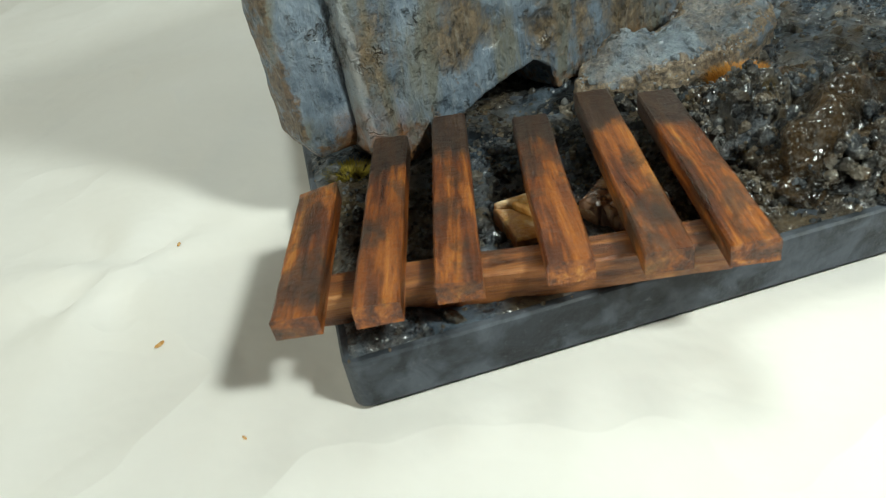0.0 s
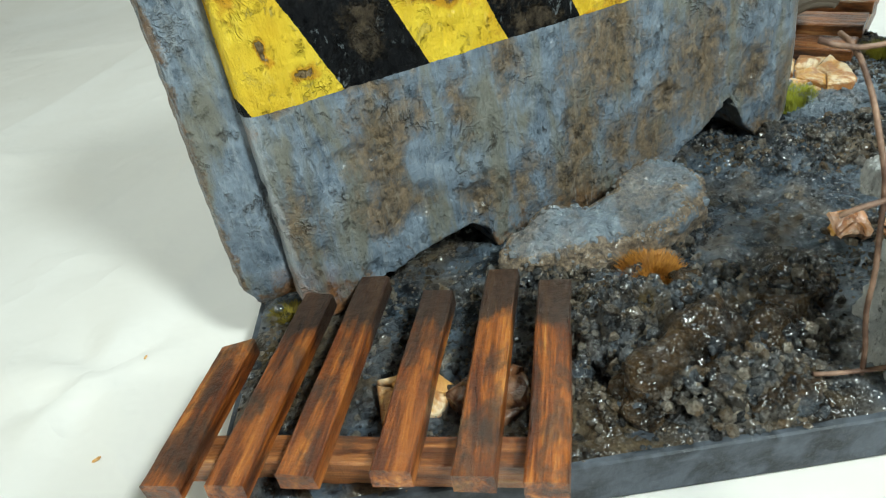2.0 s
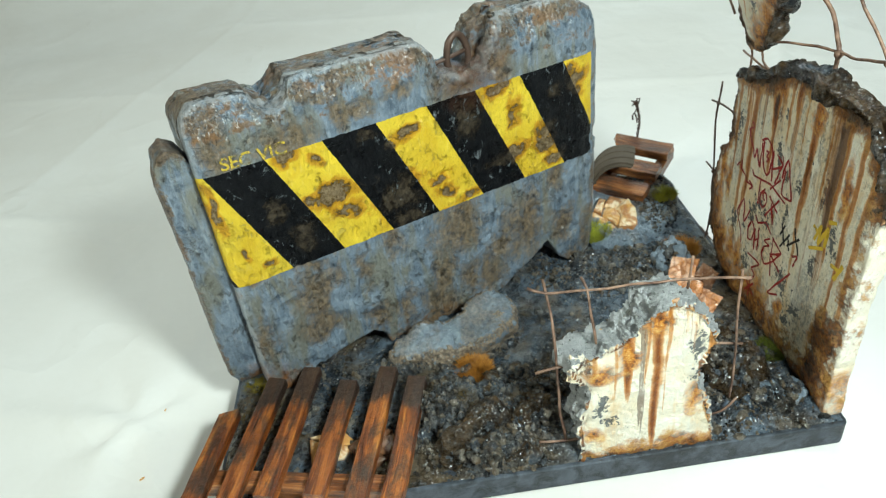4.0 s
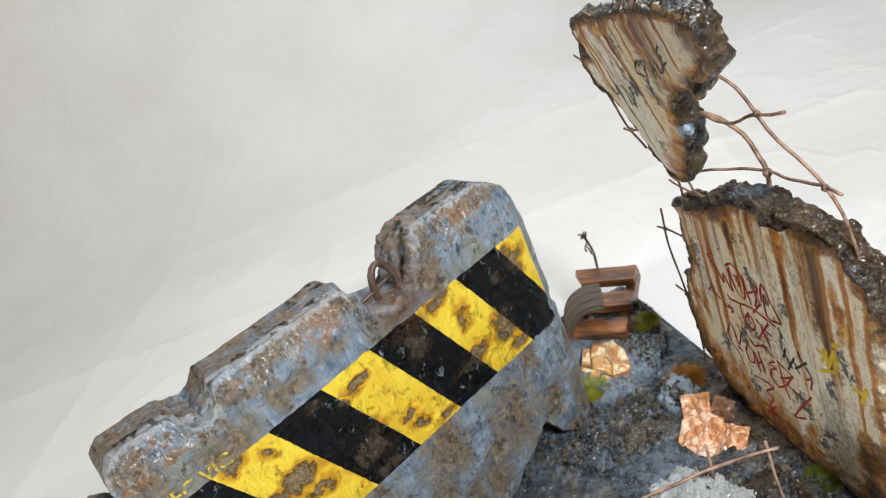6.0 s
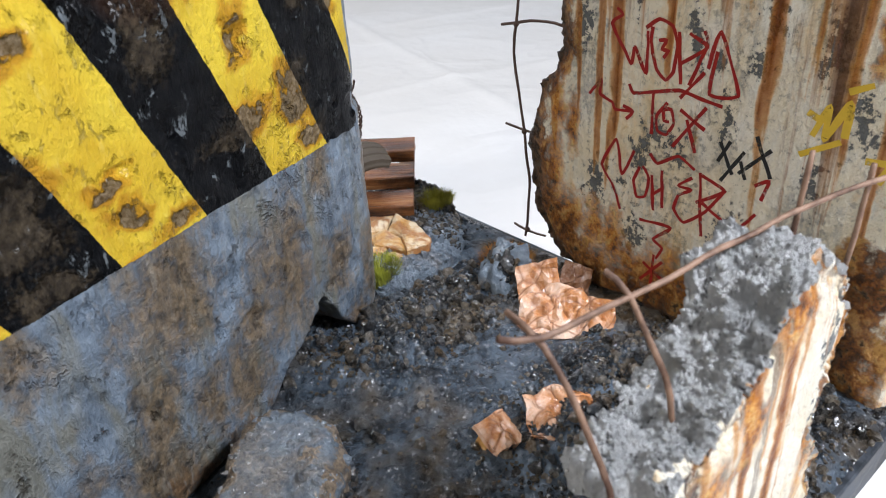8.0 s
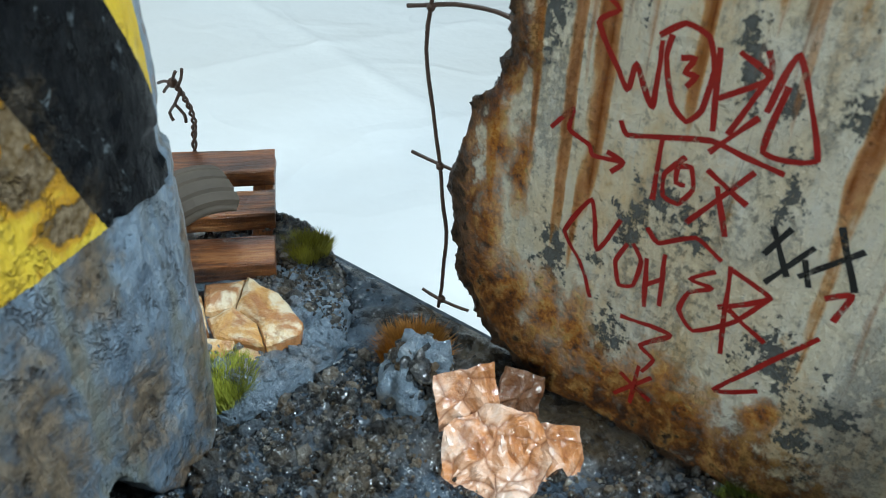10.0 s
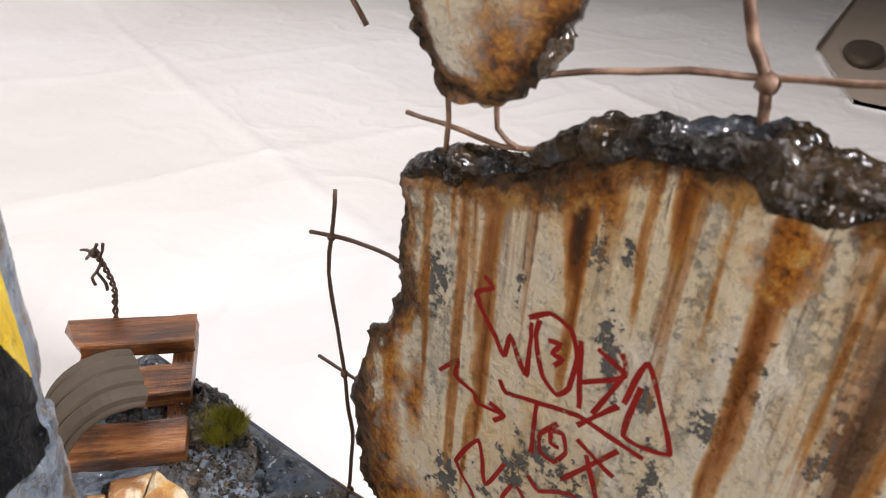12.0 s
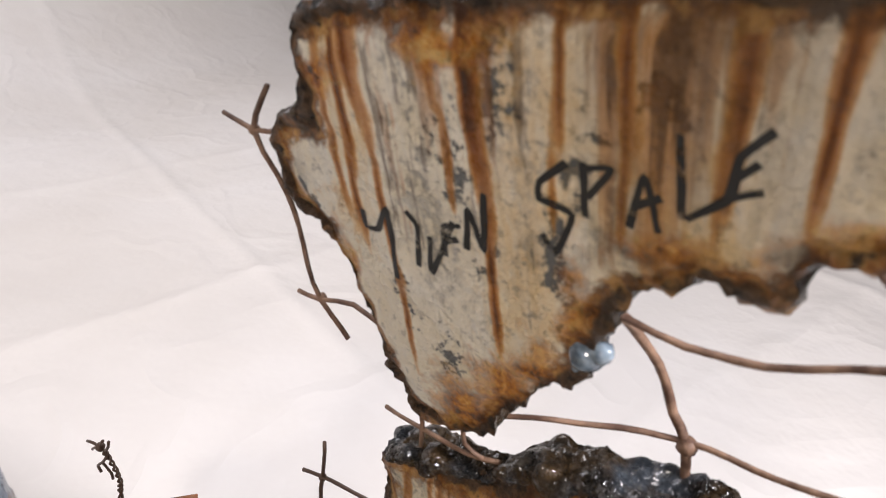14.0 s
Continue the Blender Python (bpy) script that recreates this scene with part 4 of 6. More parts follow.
    def shape2(c, n):
        side = min(1.0, max(0.0, (0.215 - c.x) / 0.165))
        low = max(0.0, (0.30 - c.z) / 0.125)
        out = Vector((c.x, 0.1425 + (c.y - 0.1425) * math.sqrt(max(0.05, 1 - 0.55 * side ** 2.4)) * math.sqrt(max(0.1, 1 - 0.75 * min(1.0, low) ** 3)), c.z))
        return out + n * (0.006 * fbm(c, 9.0, 5) + 0.0025 * fbm(c, 30.0, 4) - 0.006)

    me = carved(bm, 0.012, shape2)
    mark_value(me, lambda c: max(min(1.0, max(0.0, c.z - 1.17) * 6.0), min(0.8, max(0.0, 0.34 - c.z) * 5.0), min(0.6, max(0.0, 0.10 - c.x) * 16.0)))
    link_mesh("end_tongue", me, BARRIER, root, smooth=True)
    # lifting ring in the broken top
    bm = bmesh.new()
    tube(bm, [(1.275, 0.10, 1.22), (1.270, 0.10, 1.32), (1.285, 0.10, 1.38), (1.315, 0.10, 1.408), (1.35, 0.11, 1.39), (1.375, 0.11, 1.33), (1.372, 0.11, 1.27), (1.365, 0.10, 1.22)], 0.014, 9)
    part("lifting_loop", bm, WIRE_DARK, root, "rusty bent steel lifting loop", smooth=True)
    bm = bmesh.new()
    tube(bm, [(1.13, 0.12, 1.300), (1.25, 0.10, 1.318), (1.36, 0.11, 1.33)], 0.009, 8)
    part("reinforcing_bar", bm, WIRE_DARK, root, "thin rusty reinforcing bar", smooth=True)
    # stencilled letters
    cu = bpy.data.curves.new("stencil", "FONT")
    cu.body, cu.size, cu.extrude, cu.space_character, cu.offset = "SEC VIC", 0.070 * K, 0.0004 * K, 1.0, 0.0012 * K
    tmp = new("stencil_text", cu)
    me = bpy.data.meshes.new_from_object(tmp.evaluated_get(bpy.context.evaluated_depsgraph_get()))
    bpy.data.objects.remove(tmp)
    link_mesh("stencil_lettering", me, STENCIL, root, "worn yellow stencilled letters", m=at_dm(0.275, -0.010, 1.207, 90, 2, 0))
    return root


barrier()


# ---------------------------------------------------------------- pebbles and grit
PEB = []


def pebble_shapes():
    bm = bmesh.new()
    bmesh.ops.create_icosphere(bm, subdivisions=1, radius=1)
    vs = [v.co.copy() for v in bm.verts]
    fs = [[v.index for v in f.verts] for f in bm.faces]
    bm.free()
    for k in range(8):
        s = Vector((k * 5.3, 0, 0))
        PEB.append([c * (1 + 0.55 * noise.noise(c * 1.1 + s) + 0.25 * noise.noise(c * 3 + s)) for c in vs])
    return fs


PEB_FACES = pebble_shapes()


def pebbles(name, spots, mat, parent, seed):
    r = random.Random(seed + 50)
    verts, faces = [], []
    for p, s in spots:
        base = len(verts)
        e = Euler((r.uniform(0, 6.3), r.uniform(0, 6.3), r.uniform(0, 6.3))).to_matrix()
        sc = Vector((s * r.uniform(0.7, 1.4), s * r.uniform(0.7, 1.4), s * r.uniform(0.6, 1.1)))
        for c in r.choice(PEB):
            q = p + e @ Vector((c.x * sc.x, c.y * sc.y, c.z * sc.z))
            verts.append((q.x * K, q.y * K, q.z * K))
        faces += [[base + i for i in f] for f in PEB_FACES]
    me = bpy.data.meshes.new(name)
    me.from_pydata(verts, [], faces)
    ob = link_mesh(name, me, mat, parent)
    tagged(ob, kind="stuff")
    return ob


def surface_grit(name, mesh, parent, mat, count, area, size, seed, way=Vector((0, 0, -1))):
    """Fine grains stuck to the upper side of a mesh, within an area (x0, x1, y0, y1) across the way they fell."""
    tree = BVHTree.FromPolygons([v.co / K for v in mesh.vertices], [p.vertices[:] for p in mesh.polygons])
    r = random.Random(seed)
    spots = []
    for _ in range(count):
        p, q = r.uniform(*area[:2]), r.uniform(*area[2:])
        hit = tree.ray_cast(Vector((p, q, 3.0)) if way.z else Vector((p, -3.0, q)), way)
        if hit[0] is not None:
            spots.append((hit[0], min(3 * size, size * 0.7 * (1 - r.random()) ** -0.4)))
    pebbles(name, spots, mat, parent, seed)


# ---------------------------------------------------------------- broken plaster walls
def rust_runs(runs):
    """How deep the rust lies at (p, q): each run has a place, half width, lower end and strength."""
    def depth(p, q):
        best = 0.0
        for p0, w, q1, s in runs:
            tail = min(1.0, max(0.0, (q - q1) / 0.25))
            x = abs(p - p0 - 0.012 * noise.noise(Vector((q * 5, p0 * 31, 0)))) / (w * (0.35 + 0.65 * tail))
            if x < 1 and tail > 0:
                best = max(best, s * (1 - x) ** 0.7 * min(1.0, tail * 2.0))
        return best
    return depth


def rough_slab(name, root, outline, a, b, put, face_dir, plane, voxel=0.011, amp=0.022, reach=0.10, dirt_shade=lambda p, q: 0.0, calm=lambda c: 1.0, shade_wash=lambda p, q: 0.0, runs=(), foot=0.0, chip=lambda c: 1.0, spalls=(), rusts=()):
    """A broken slab; plane names the two axes of its outline. Worn paint follows the broken edge; stains and painted
    shade are added.
    """
    bm = bmesh.new()
    prism(bm, outline, a, b, put)
    i, j = plane

    def shape(c, n):
        flat = max(0.0, n.dot(face_dir)) ** 2
        near = max(0.0, 1 - outline_distance(c[i], c[j], outline) / 0.05)
        d = (0.0035 * fbm(c, 12.0, 4) + 0.0016 * fbm(c, 40.0, 3)) * flat + (1 - flat) * calm(c) * (amp * fbm(c, 8.0, 5) + 0.6 * amp * fbm(c + Vector((5, 5, 5)), 24.0, 4) + 0.4 * amp * abs(fbm(c, 46.0, 2)))
        return c + n * (d + near * flat * (0.010 * fbm(c, 24.0, 4) - 0.012))

    me = carved(bm, voxel, shape)
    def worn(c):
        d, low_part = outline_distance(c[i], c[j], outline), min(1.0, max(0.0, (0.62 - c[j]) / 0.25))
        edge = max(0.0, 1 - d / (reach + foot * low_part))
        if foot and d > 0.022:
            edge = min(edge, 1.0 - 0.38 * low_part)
        return calm(c) * max(edge, dirt_shade(c[i], c[j]))

    mark_value(me, worn)
    low, top = min(q for _, q in outline), max(q for _, q in outline)
    mark_value(me, lambda c: (c[j] - low) / (top - low), "height")
    mark_value(me, lambda c: shade_wash(c[i], c[j]), "shade_wash")
    mark_value(me, chip, "chip")
    mark_blobs(me, "spall", spalls, i, j)
    mark_blobs(me, "stain", rusts, i, j)
    deep = rust_runs(runs)
    mark_value(me, lambda c: deep(c[i], c[j]), "run")
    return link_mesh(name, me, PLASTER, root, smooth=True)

def split_rim(ob, face_dir, material, limit=0.5, keep=lambda c, n: False):
    """Broken faces that do not lie on the painted side become a core of bare aggregate."""
    whole = ob.data

    def bare(f):
        return f.normal.dot(face_dir) < limit and not keep(f.center / K, f.normal)

    core = link_mesh("broken_core", whole.copy(), material, ob.parent, "bare crumbled core", smooth=True)
    marks = [bare(f) for f in whole.polygons]
    beside = collections.defaultdict(list)
    for f in whole.polygons:
        for e in f.edge_keys:
            beside[e].append(f.index)
    seen = set()
    for f in whole.polygons:
        if f.index in seen:
            continue
        patch, todo = [], [f.index]
        seen.add(f.index)
        while todo:
            g = todo.pop()
            patch.append(g)
            for e in whole.polygons[g].edge_keys:
                for n in beside[e]:
                    if n not in seen and marks[n] == marks[g]:
                        seen.add(n)
                        todo.append(n)
        if len(patch) < 0.04 * len(marks):
            for g in patch:
                marks[g] = not marks[g]
    for target, drop in ((core, False), (ob, True)):
        bm = bmesh.new()
        bm.from_mesh(target.data)
        bm.faces.ensure_lookup_table()
        bmesh.ops.delete(bm, geom=[f for f, m in zip(bm.faces[:], marks) if m == drop], context="FACES")
        bm.to_mesh(target.data)
        bm.free()
    return core


WALL_SPALLS = [(0.673, 1.102, 0.02, 0.049), (0.953, 0.913, 0.026, 0.054), (0.724, 1.02, 0.011, 0.027), (0.62, 0.914, 0.022, 0.06), (0.435, 1.002, 0.018, 0.028), (0.458, 0.9, 0.025, 0.05), (0.75, 0.603, 0.043, 0.037), (0.804, 0.525, 0.021, 0.027), (0.618, 1.121, 0.015, 0.046), (0.906, 0.48, 0.042, 0.09), (0.769, 0.366, 0.023, 0.072), (0.69, 0.655, 0.06, 0.04), (0.98, 0.903, 0.031, 0.06), (0.472, 0.449, 0.044, 0.04), (0.559, 0.883, 0.026, 0.036), (0.384, 0.293, 0.045, 0.05), (0.641, 0.62, 0.033, 0.036), (0.30, 0.66, 0.03, 0.07), (0.22, 0.80, 0.03, 0.08), (0.36, 0.40, 0.06, 0.03), (0.52, 0.75, 0.02, 0.06), (0.80, 0.97, 0.012, 0.06), (0.30, 0.95, 0.02, 0.07)]
WALL_RUST = [(1.055, 0.717, 0.024, 0.092), (1.03, 0.30, 0.07, 0.10), (0.82, 0.317, 0.032, 0.08), (0.73, 0.25, 0.08, 0.07), (0.62, 0.19, 0.12, 0.07), (0.446, 0.34, 0.019, 0.05), (1.02, 0.80, 0.02, 0.04), (0.70, 1.19, 0.04, 0.03), (0.13, 0.20, 0.08, 0.12), (0.16, 0.42, 0.05, 0.07), (0.42, 1.17, 0.03, 0.03), (0.20, 0.99, 0.02, 0.08), (0.85, 0.20, 0.10, 0.05), (0.90, 0.33, 0.035, 0.07), (0.78, 0.14, 0.16, 0.06), (1.07, 0.47, 0.03, 0.09), (1.00, 0.62, 0.02, 0.08), (0.60, 0.27, 0.05, 0.05)]


def tall_wall():
    root = thing("ruined_wall", "tall broken plaster wall with rust streaks and red graffiti", "wall")
    outline = [(0.05, 0.112), (0.05, 0.60), (0.035, 0.90), (0.03, 1.03), (0.05, 1.12), (0.10, 1.20), (0.17, 1.26), (0.30, 1.27), (0.37, 1.265), (0.47, 1.285), (0.52, 1.28), (0.60, 1.27), (0.67, 1.255), (0.73, 1.235), (0.775, 1.195), (0.81, 1.17), (0.91, 1.15), (1.015, 1.13), (1.058, 1.10), (1.05, 0.95), (1.035, 0.86), (1.08, 0.78), (1.13, 0.72), (1.165, 0.55), (1.16, 0.41), (1.13, 0.32), (1.06, 0.21), (0.95, 0.14), (0.90, 0.112)]
    # Brown patch low at the front end: stain with the stub's shade painted in.
    ob = rough_slab("plaster_face", root, outline, 2.313, 2.395, lambda p, q, d: (d, p, q), Vector((-1, 0, 0)), (1, 2), chip=lambda c: 0.2 if c.y < 0.075 and c.z < 1.05 else 1.0, foot=0.09, spalls=WALL_SPALLS, rusts=WALL_RUST, runs=((0.905, 0.016, 0.42, 0.65), (0.845, 0.026, 0.52, 0.85), (0.86, 0.010, 0.36, 0.6), (0.70, 0.042, 0.95, 1.1), (0.69, 0.014, 0.72, 0.9), (0.44, 0.026, 0.66, 0.8), (0.425, 0.014, 0.36, 0.6), (0.34, 0.012, 0.75, 0.6), (0.25, 0.018, 0.62, 0.5), (0.17, 0.016, 0.42, 0.7), (0.10, 0.022, 0.45, 0.6), (0.60, 0.012, 0.95, 0.6), (0.79, 0.020, 1.06, 0.8), (0.56, 0.030, 1.06, 0.9), (0.93, 0.022, 0.98, 0.7), (0.50, 0.012, 0.85, 0.5), (0.98, 0.016, 0.62, 0.6), (1.06, 0.020, 0.48, 0.55)), dirt_shade=lambda p, q: max(0.72 * max(0.0, 1 - (q - 0.1) / 0.30), 0.70 * min(1.0, max(0.0, 0.25 - p) * 20, max(0.0, p - 0.08) * 30, max(0.0, 0.60 - q) * 12)), calm=lambda c: 0.25 + 0.75 * min(1.0, max(0.0, c.y - 0.05) / 0.05 + max(0.0, c.z - 0.95) / 0.1))
    split_rim(ob, Vector((-1, 0, 0)), CRUST, 0.5, lambda c, n: c.y < 0.12 and c.z < 1.0 and n.y < -0.3)
    bm = bmesh.new()
    over = [(1.03, 1.11), (0.995, 1.14), (0.914, 1.168), (0.805, 1.19), (0.78, 1.228), (0.73, 1.268), (0.665, 1.283), (0.59, 1.30), (0.52, 1.305), (0.47, 1.318), (0.435, 1.285), (0.365, 1.29), (0.30, 1.30), (0.17, 1.285), (0.10, 1.22), (0.04, 1.14)]
    under = [(0.05, 1.10), (0.11, 1.195), (0.17, 1.252), (0.25, 1.268), (0.335, 1.248), (0.40, 1.222), (0.435, 1.226), (0.466, 1.246), (0.518, 1.262), (0.59, 1.245), (0.617, 1.252), (0.729, 1.222), (0.766, 1.178), (0.823, 1.158), (0.928, 1.130), (1.015, 1.095)]
    prism(bm, over + under, 2.303, 2.400, lambda p, q, d: (d, p, q))
    me = carved(bm, 0.009, lambda q, n: q + n * (0.020 * fbm(q, 8.0, 4) + 0.030 * abs(fbm(q + Vector((3, 1, 2)), 11.0, 2)) + 0.008 * abs(fbm(q + Vector((3, 1, 2)), 38.0, 2)) - 0.010))
    link_mesh("crust", me, CRUST, root, "dark brown glossy crust along the broken top", smooth=True)
    return root, ob


WALL, WALL_SLAB = tall_wall()

UPPER = at_dm(2.295, 0.0, 1.25, 0, -15.1, 0)


FRAGMENT_SPALLS = [(0.80, 0.55, 0.03, 0.07), (0.74, 0.66, 0.03, 0.06), (0.66, 0.46, 0.02, 0.06), (0.90, 0.30, 0.015, 0.08), (0.84, 0.20, 0.02, 0.05), (0.56, 0.68, 0.03, 0.04), (0.75, 0.42, 0.015, 0.05), (1.05, 0.42, 0.015, 0.05), (0.62, 0.58, 0.02, 0.05)]
FRAGMENT_RUST = [(0.83, 0.09, 0.05, 0.06), (0.76, 0.20, 0.045, 0.06), (0.70, 0.27, 0.04, 0.04), (1.02, 0.30, 0.018, 0.09), (1.085, 0.45, 0.02, 0.07), (0.98, 0.63, 0.025, 0.02), (0.62, 0.40, 0.03, 0.04), (0.52, 0.50, 0.06, 0.03), (0.80, 0.70, 0.04, 0.02), (0.40, 0.58, 0.05, 0.04)]


def upper_fragment():
    root = thing("hanging_wall_fragment", "broken plaster fragment with black lettering, held up by wires", "wall fragment", m=UPPER)
    yz = [(0.955, 1.265), (0.985, 1.33), (1.01, 1.45), (1.035, 1.54), (1.05, 1.62), (1.105, 1.65), (1.12, 1.71), (1.105, 1.78), (1.03, 1.79), (1.03, 1.917), (0.95, 1.95), (0.84, 1.97), (0.62, 2.00), (0.40, 2.02), (0.26, 1.97), (0.27, 1.88), (0.34, 1.82), (0.41, 1.79), (0.435, 1.73), (0.50, 1.735), (0.57, 1.70), (0.60, 1.66), (0.61, 1.60), (0.635, 1.53), (0.69, 1.45), (0.75, 1.385), (0.82, 1.28)]
    # Brown tone towards the front end (small p) paints shade into the plaster.
    ob = rough_slab("plaster_face", root, [(y, (z - 1.25) * 1.036) for y, z in yz], 0.0, 0.085, lambda p, q, d: (d, p, q), Vector((-1, 0, 0)), (1, 2), amp=0.026, reach=0.045, runs=((0.985, 0.012, 0.30, 0.8), (0.955, 0.012, 0.33, 1.0), (0.915, 0.009, 0.10, 0.8), (0.93, 0.014, 0.52, 1.0), (0.80, 0.007, 0.40, 0.7), (0.752, 0.010, 0.16, 0.85), (0.765, 0.014, 0.50, 1.0), (0.66, 0.010, 0.42, 0.9), (0.59, 0.012, 0.45, 0.9), (0.50, 0.016, 0.48, 0.9), (0.42, 0.014, 0.52, 0.9)), spalls=FRAGMENT_SPALLS, rusts=FRAGMENT_RUST, shade_wash=lambda p, q: 0.25 * max(0.0, min(1.0, (0.80 - p) * 3)), dirt_shade=lambda p, q: max(0.45 * max(0.0, 1 - q / 0.16), 0.55 * min(1.0, max(0.0, 0.62 - p) * max(0.0, 0.62 - q) * 22.0)))
    split_rim(ob, Vector((-1, 0, 0)), CRUST)
    for at, r in (((2.228, 0.632, 1.563), 0.026), ((2.222, 0.612, 1.575), 0.016), ((2.232, 0.640, 1.540), 0.014)):
        bm = bmesh.new()
        ball(bm, UPPER.inverted() @ (Vector(at) * K) / K, r, r * 90)
        part("resin_drop", bm, RESIN, root, "glossy blue-grey resin drop", smooth=True)
    return root, ob


UP, UP_SLAB = upper_fragment()


def front_slab():
    root = thing("low_wall_stub", "low broken plaster stub with rust drips at the base's front edge", "wall stub")
    outline = [(1.402, 0.088), (1.885, 0.088), (1.85, 0.26), (1.80, 0.44), (1.798, 0.53), (1.845, 0.61), (1.81, 0.71), (1.755, 0.775), (1.69, 0.80), (1.625, 0.785), (1.575, 0.735), (1.53, 0.665), (1.46, 0.635), (1.395, 0.61), (1.35, 0.575), (1.392, 0.51), (1.412, 0.44), (1.38, 0.30)]
    ob = rough_slab("plaster_face", root, outline, 0.014, 0.165, lambda p, q, d: (p, d, q), Vector((0, -1, 0)), (0, 2), runs=((1.645, 0.024, 0.08, 0.75), (1.675, 0.012, 0.22, 0.5), (1.61, 0.012, 0.40, 0.45), (1.545, 0.026, 0.36, 0.8), (1.50, 0.010, 0.30, 0.4), (1.43, 0.028, 0.42, 0.5), (1.735, 0.012, 0.50, 0.4), (1.83, 0.018, 0.25, 0.4)), chip=lambda c: 0.22, spalls=((1.493, 0.33, 0.035, 0.04), (1.790, 0.624, 0.025, 0.05), (1.44, 0.40, 0.022, 0.04), (1.396, 0.58, 0.02, 0.025), (1.775, 0.50, 0.02, 0.04)), rusts=((1.455, 0.55, 0.060, 0.035), (1.72, 0.115, 0.15, 0.06), (1.48, 0.115, 0.08, 0.04), (1.785, 0.372, 0.028, 0.06), (1.66, 0.73, 0.05, 0.035), (1.537, 0.61, 0.026, 0.05), (1.42, 0.24, 0.03, 0.04)), voxel=0.008, reach=0.010, amp=0.034, dirt_shade=lambda p, q: max(0.62 * max(0.0, 1 - (q - 0.1) / 0.14), 0.5 * max(0.0, 1 - abs(p - 1.40) / 0.07) * max(0.0, 1 - abs(q - 0.50) / 0.12)))
    core = split_rim(ob, Vector((0, -1, 0)), CORE, 0.62)
    surface_grit("grit", core.data, root, CORE, 3200, (1.34, 1.88, 0.02, 0.22), 0.0034, 61)
    return root

front_slab()


# ---------------------------------------------------------------- pallets
def plank(bm, w, l, t, seed, broken=False):
    """A worn lath along y from 0 to l, top at z = 0."""
    r = random.Random(seed)
    n = 14
    rows = []
    for k in range(n + 1):
        y = l * k / n
        p = Vector((seed * 3.7, y * 5, 0))
        sx, sz = 0.0022 * noise.noise(p), 0.0022 * noise.noise(p + Vector((0, 0, 9)))
        chip = 0.003 + 0.005 * abs(noise.noise(p * 2.3 + Vector((4, 0, 0))))
        ring = []
        for x, z in ((-w / 2, -t), (w / 2, -t), (w / 2, -chip), (w / 2 - chip, 0), (-w / 2 + chip, 0), (-w / 2, -chip)):
            yy = y + (0.004 * r.uniform(-1, 1) if k in (0, n) else 0)
            if broken and k == n:
                yy += 0.5 * x + 0.02 * r.uniform(-1, 1)
            ring.append(bm.verts.new((x + sx, yy, z + sz)))
        rows.append(ring)
    for a, b in zip(rows, rows[1:]):
        for i in range(6):
            bm.faces.new((a[i], a[(i + 1) % 6], b[(i + 1) % 6], b[i]))
    bm.faces.new(list(reversed(rows[0])))
    bm.faces.new(rows[-1])
    bmesh.ops.recalc_face_normals(bm, faces=bm.faces)

def large_pallet():
    root = thing("wooden_pallet", "reddish-brown stained wooden pallet of six laths on the base corner", "pallet")
    laths = [(-0.052, 0.025, 0.41, True), (0.080, 0.0, 0.61, False), (0.218, -0.004, 0.65, False), (0.400, -0.030, 0.56, False), (0.550, -0.070, 0.65, False), (0.676, -0.115, 0.61, False)]
    for i, (x, y, l, broken) in enumerate(laths):
        bm = bmesh.new()
        plank(bm, 0.079, l, 0.044, i, broken)
        part("lath", bm, WOOD, root, m=at_dm(x, y, 0.222, 0, 0, -12.7 + (i == 0) * 1.5))
    bm = bmesh.new()
    plank(bm, 0.075, 0.76, 0.062, 48, False)
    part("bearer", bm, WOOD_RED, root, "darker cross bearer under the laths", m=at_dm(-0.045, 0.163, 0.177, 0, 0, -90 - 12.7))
    for i, (x, y) in enumerate(((0.262, 0.092), (0.60, 0.012), (0.105, 0.13))):
        bm = bmesh.new()
        bmesh.ops.create_cone(bm, segments=8, radius1=0.009, radius2=0.007, depth=0.006, cap_ends=True)
        part("nail_head", bm, WIRE_DARK, root, "dark nail head", m=at_dm(x, y, 0.172))
    return root


large_pallet()


def small_pallet():
    root = thing("small_pallet", "small broken reddish wooden pallet tilted on rubble", "pallet", m=Matrix.Identity(4))
    # near corner low, far corner high
    near, far = Vector((2.136, 1.57, 0.245)), Vector((2.44, 1.93, 0.345))
    across = Vector((-0.81, 0.585, 0.0))
    along = (far - near).normalized()
    up = along.cross(across).normalized() * (1 if along.cross(across).z > 0 else -1)
    side = up.cross(along)
    m = Matrix((along, side, up)).transposed().to_4x4()
    m.translation = near * K
    root.matrix_basis = m
    L = (far - near).length
    for i, x in enumerate((0.05, 0.235, L - 0.06)):
        bm = bmesh.new()
        plank(bm, 0.106, 0.33, 0.052, 60 + i, i == 2)
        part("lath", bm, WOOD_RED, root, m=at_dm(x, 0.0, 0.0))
    for i, y in enumerate((0.035, 0.285)):
        bm = bmesh.new()
        plank(bm, 0.058, L + 0.01, 0.062, 70 + i)
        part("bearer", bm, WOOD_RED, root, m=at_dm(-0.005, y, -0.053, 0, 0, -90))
    bm = bmesh.new()
    plank(bm, 0.085, 0.31, 0.03, 75)
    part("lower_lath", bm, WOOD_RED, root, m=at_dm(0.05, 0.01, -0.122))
    bm = bmesh.new()
    box(bm, 0.005, 0.075, 0.005, 0.075, -0.205, -0.153, 0.007)
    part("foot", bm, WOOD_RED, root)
    return root


small_pallet()


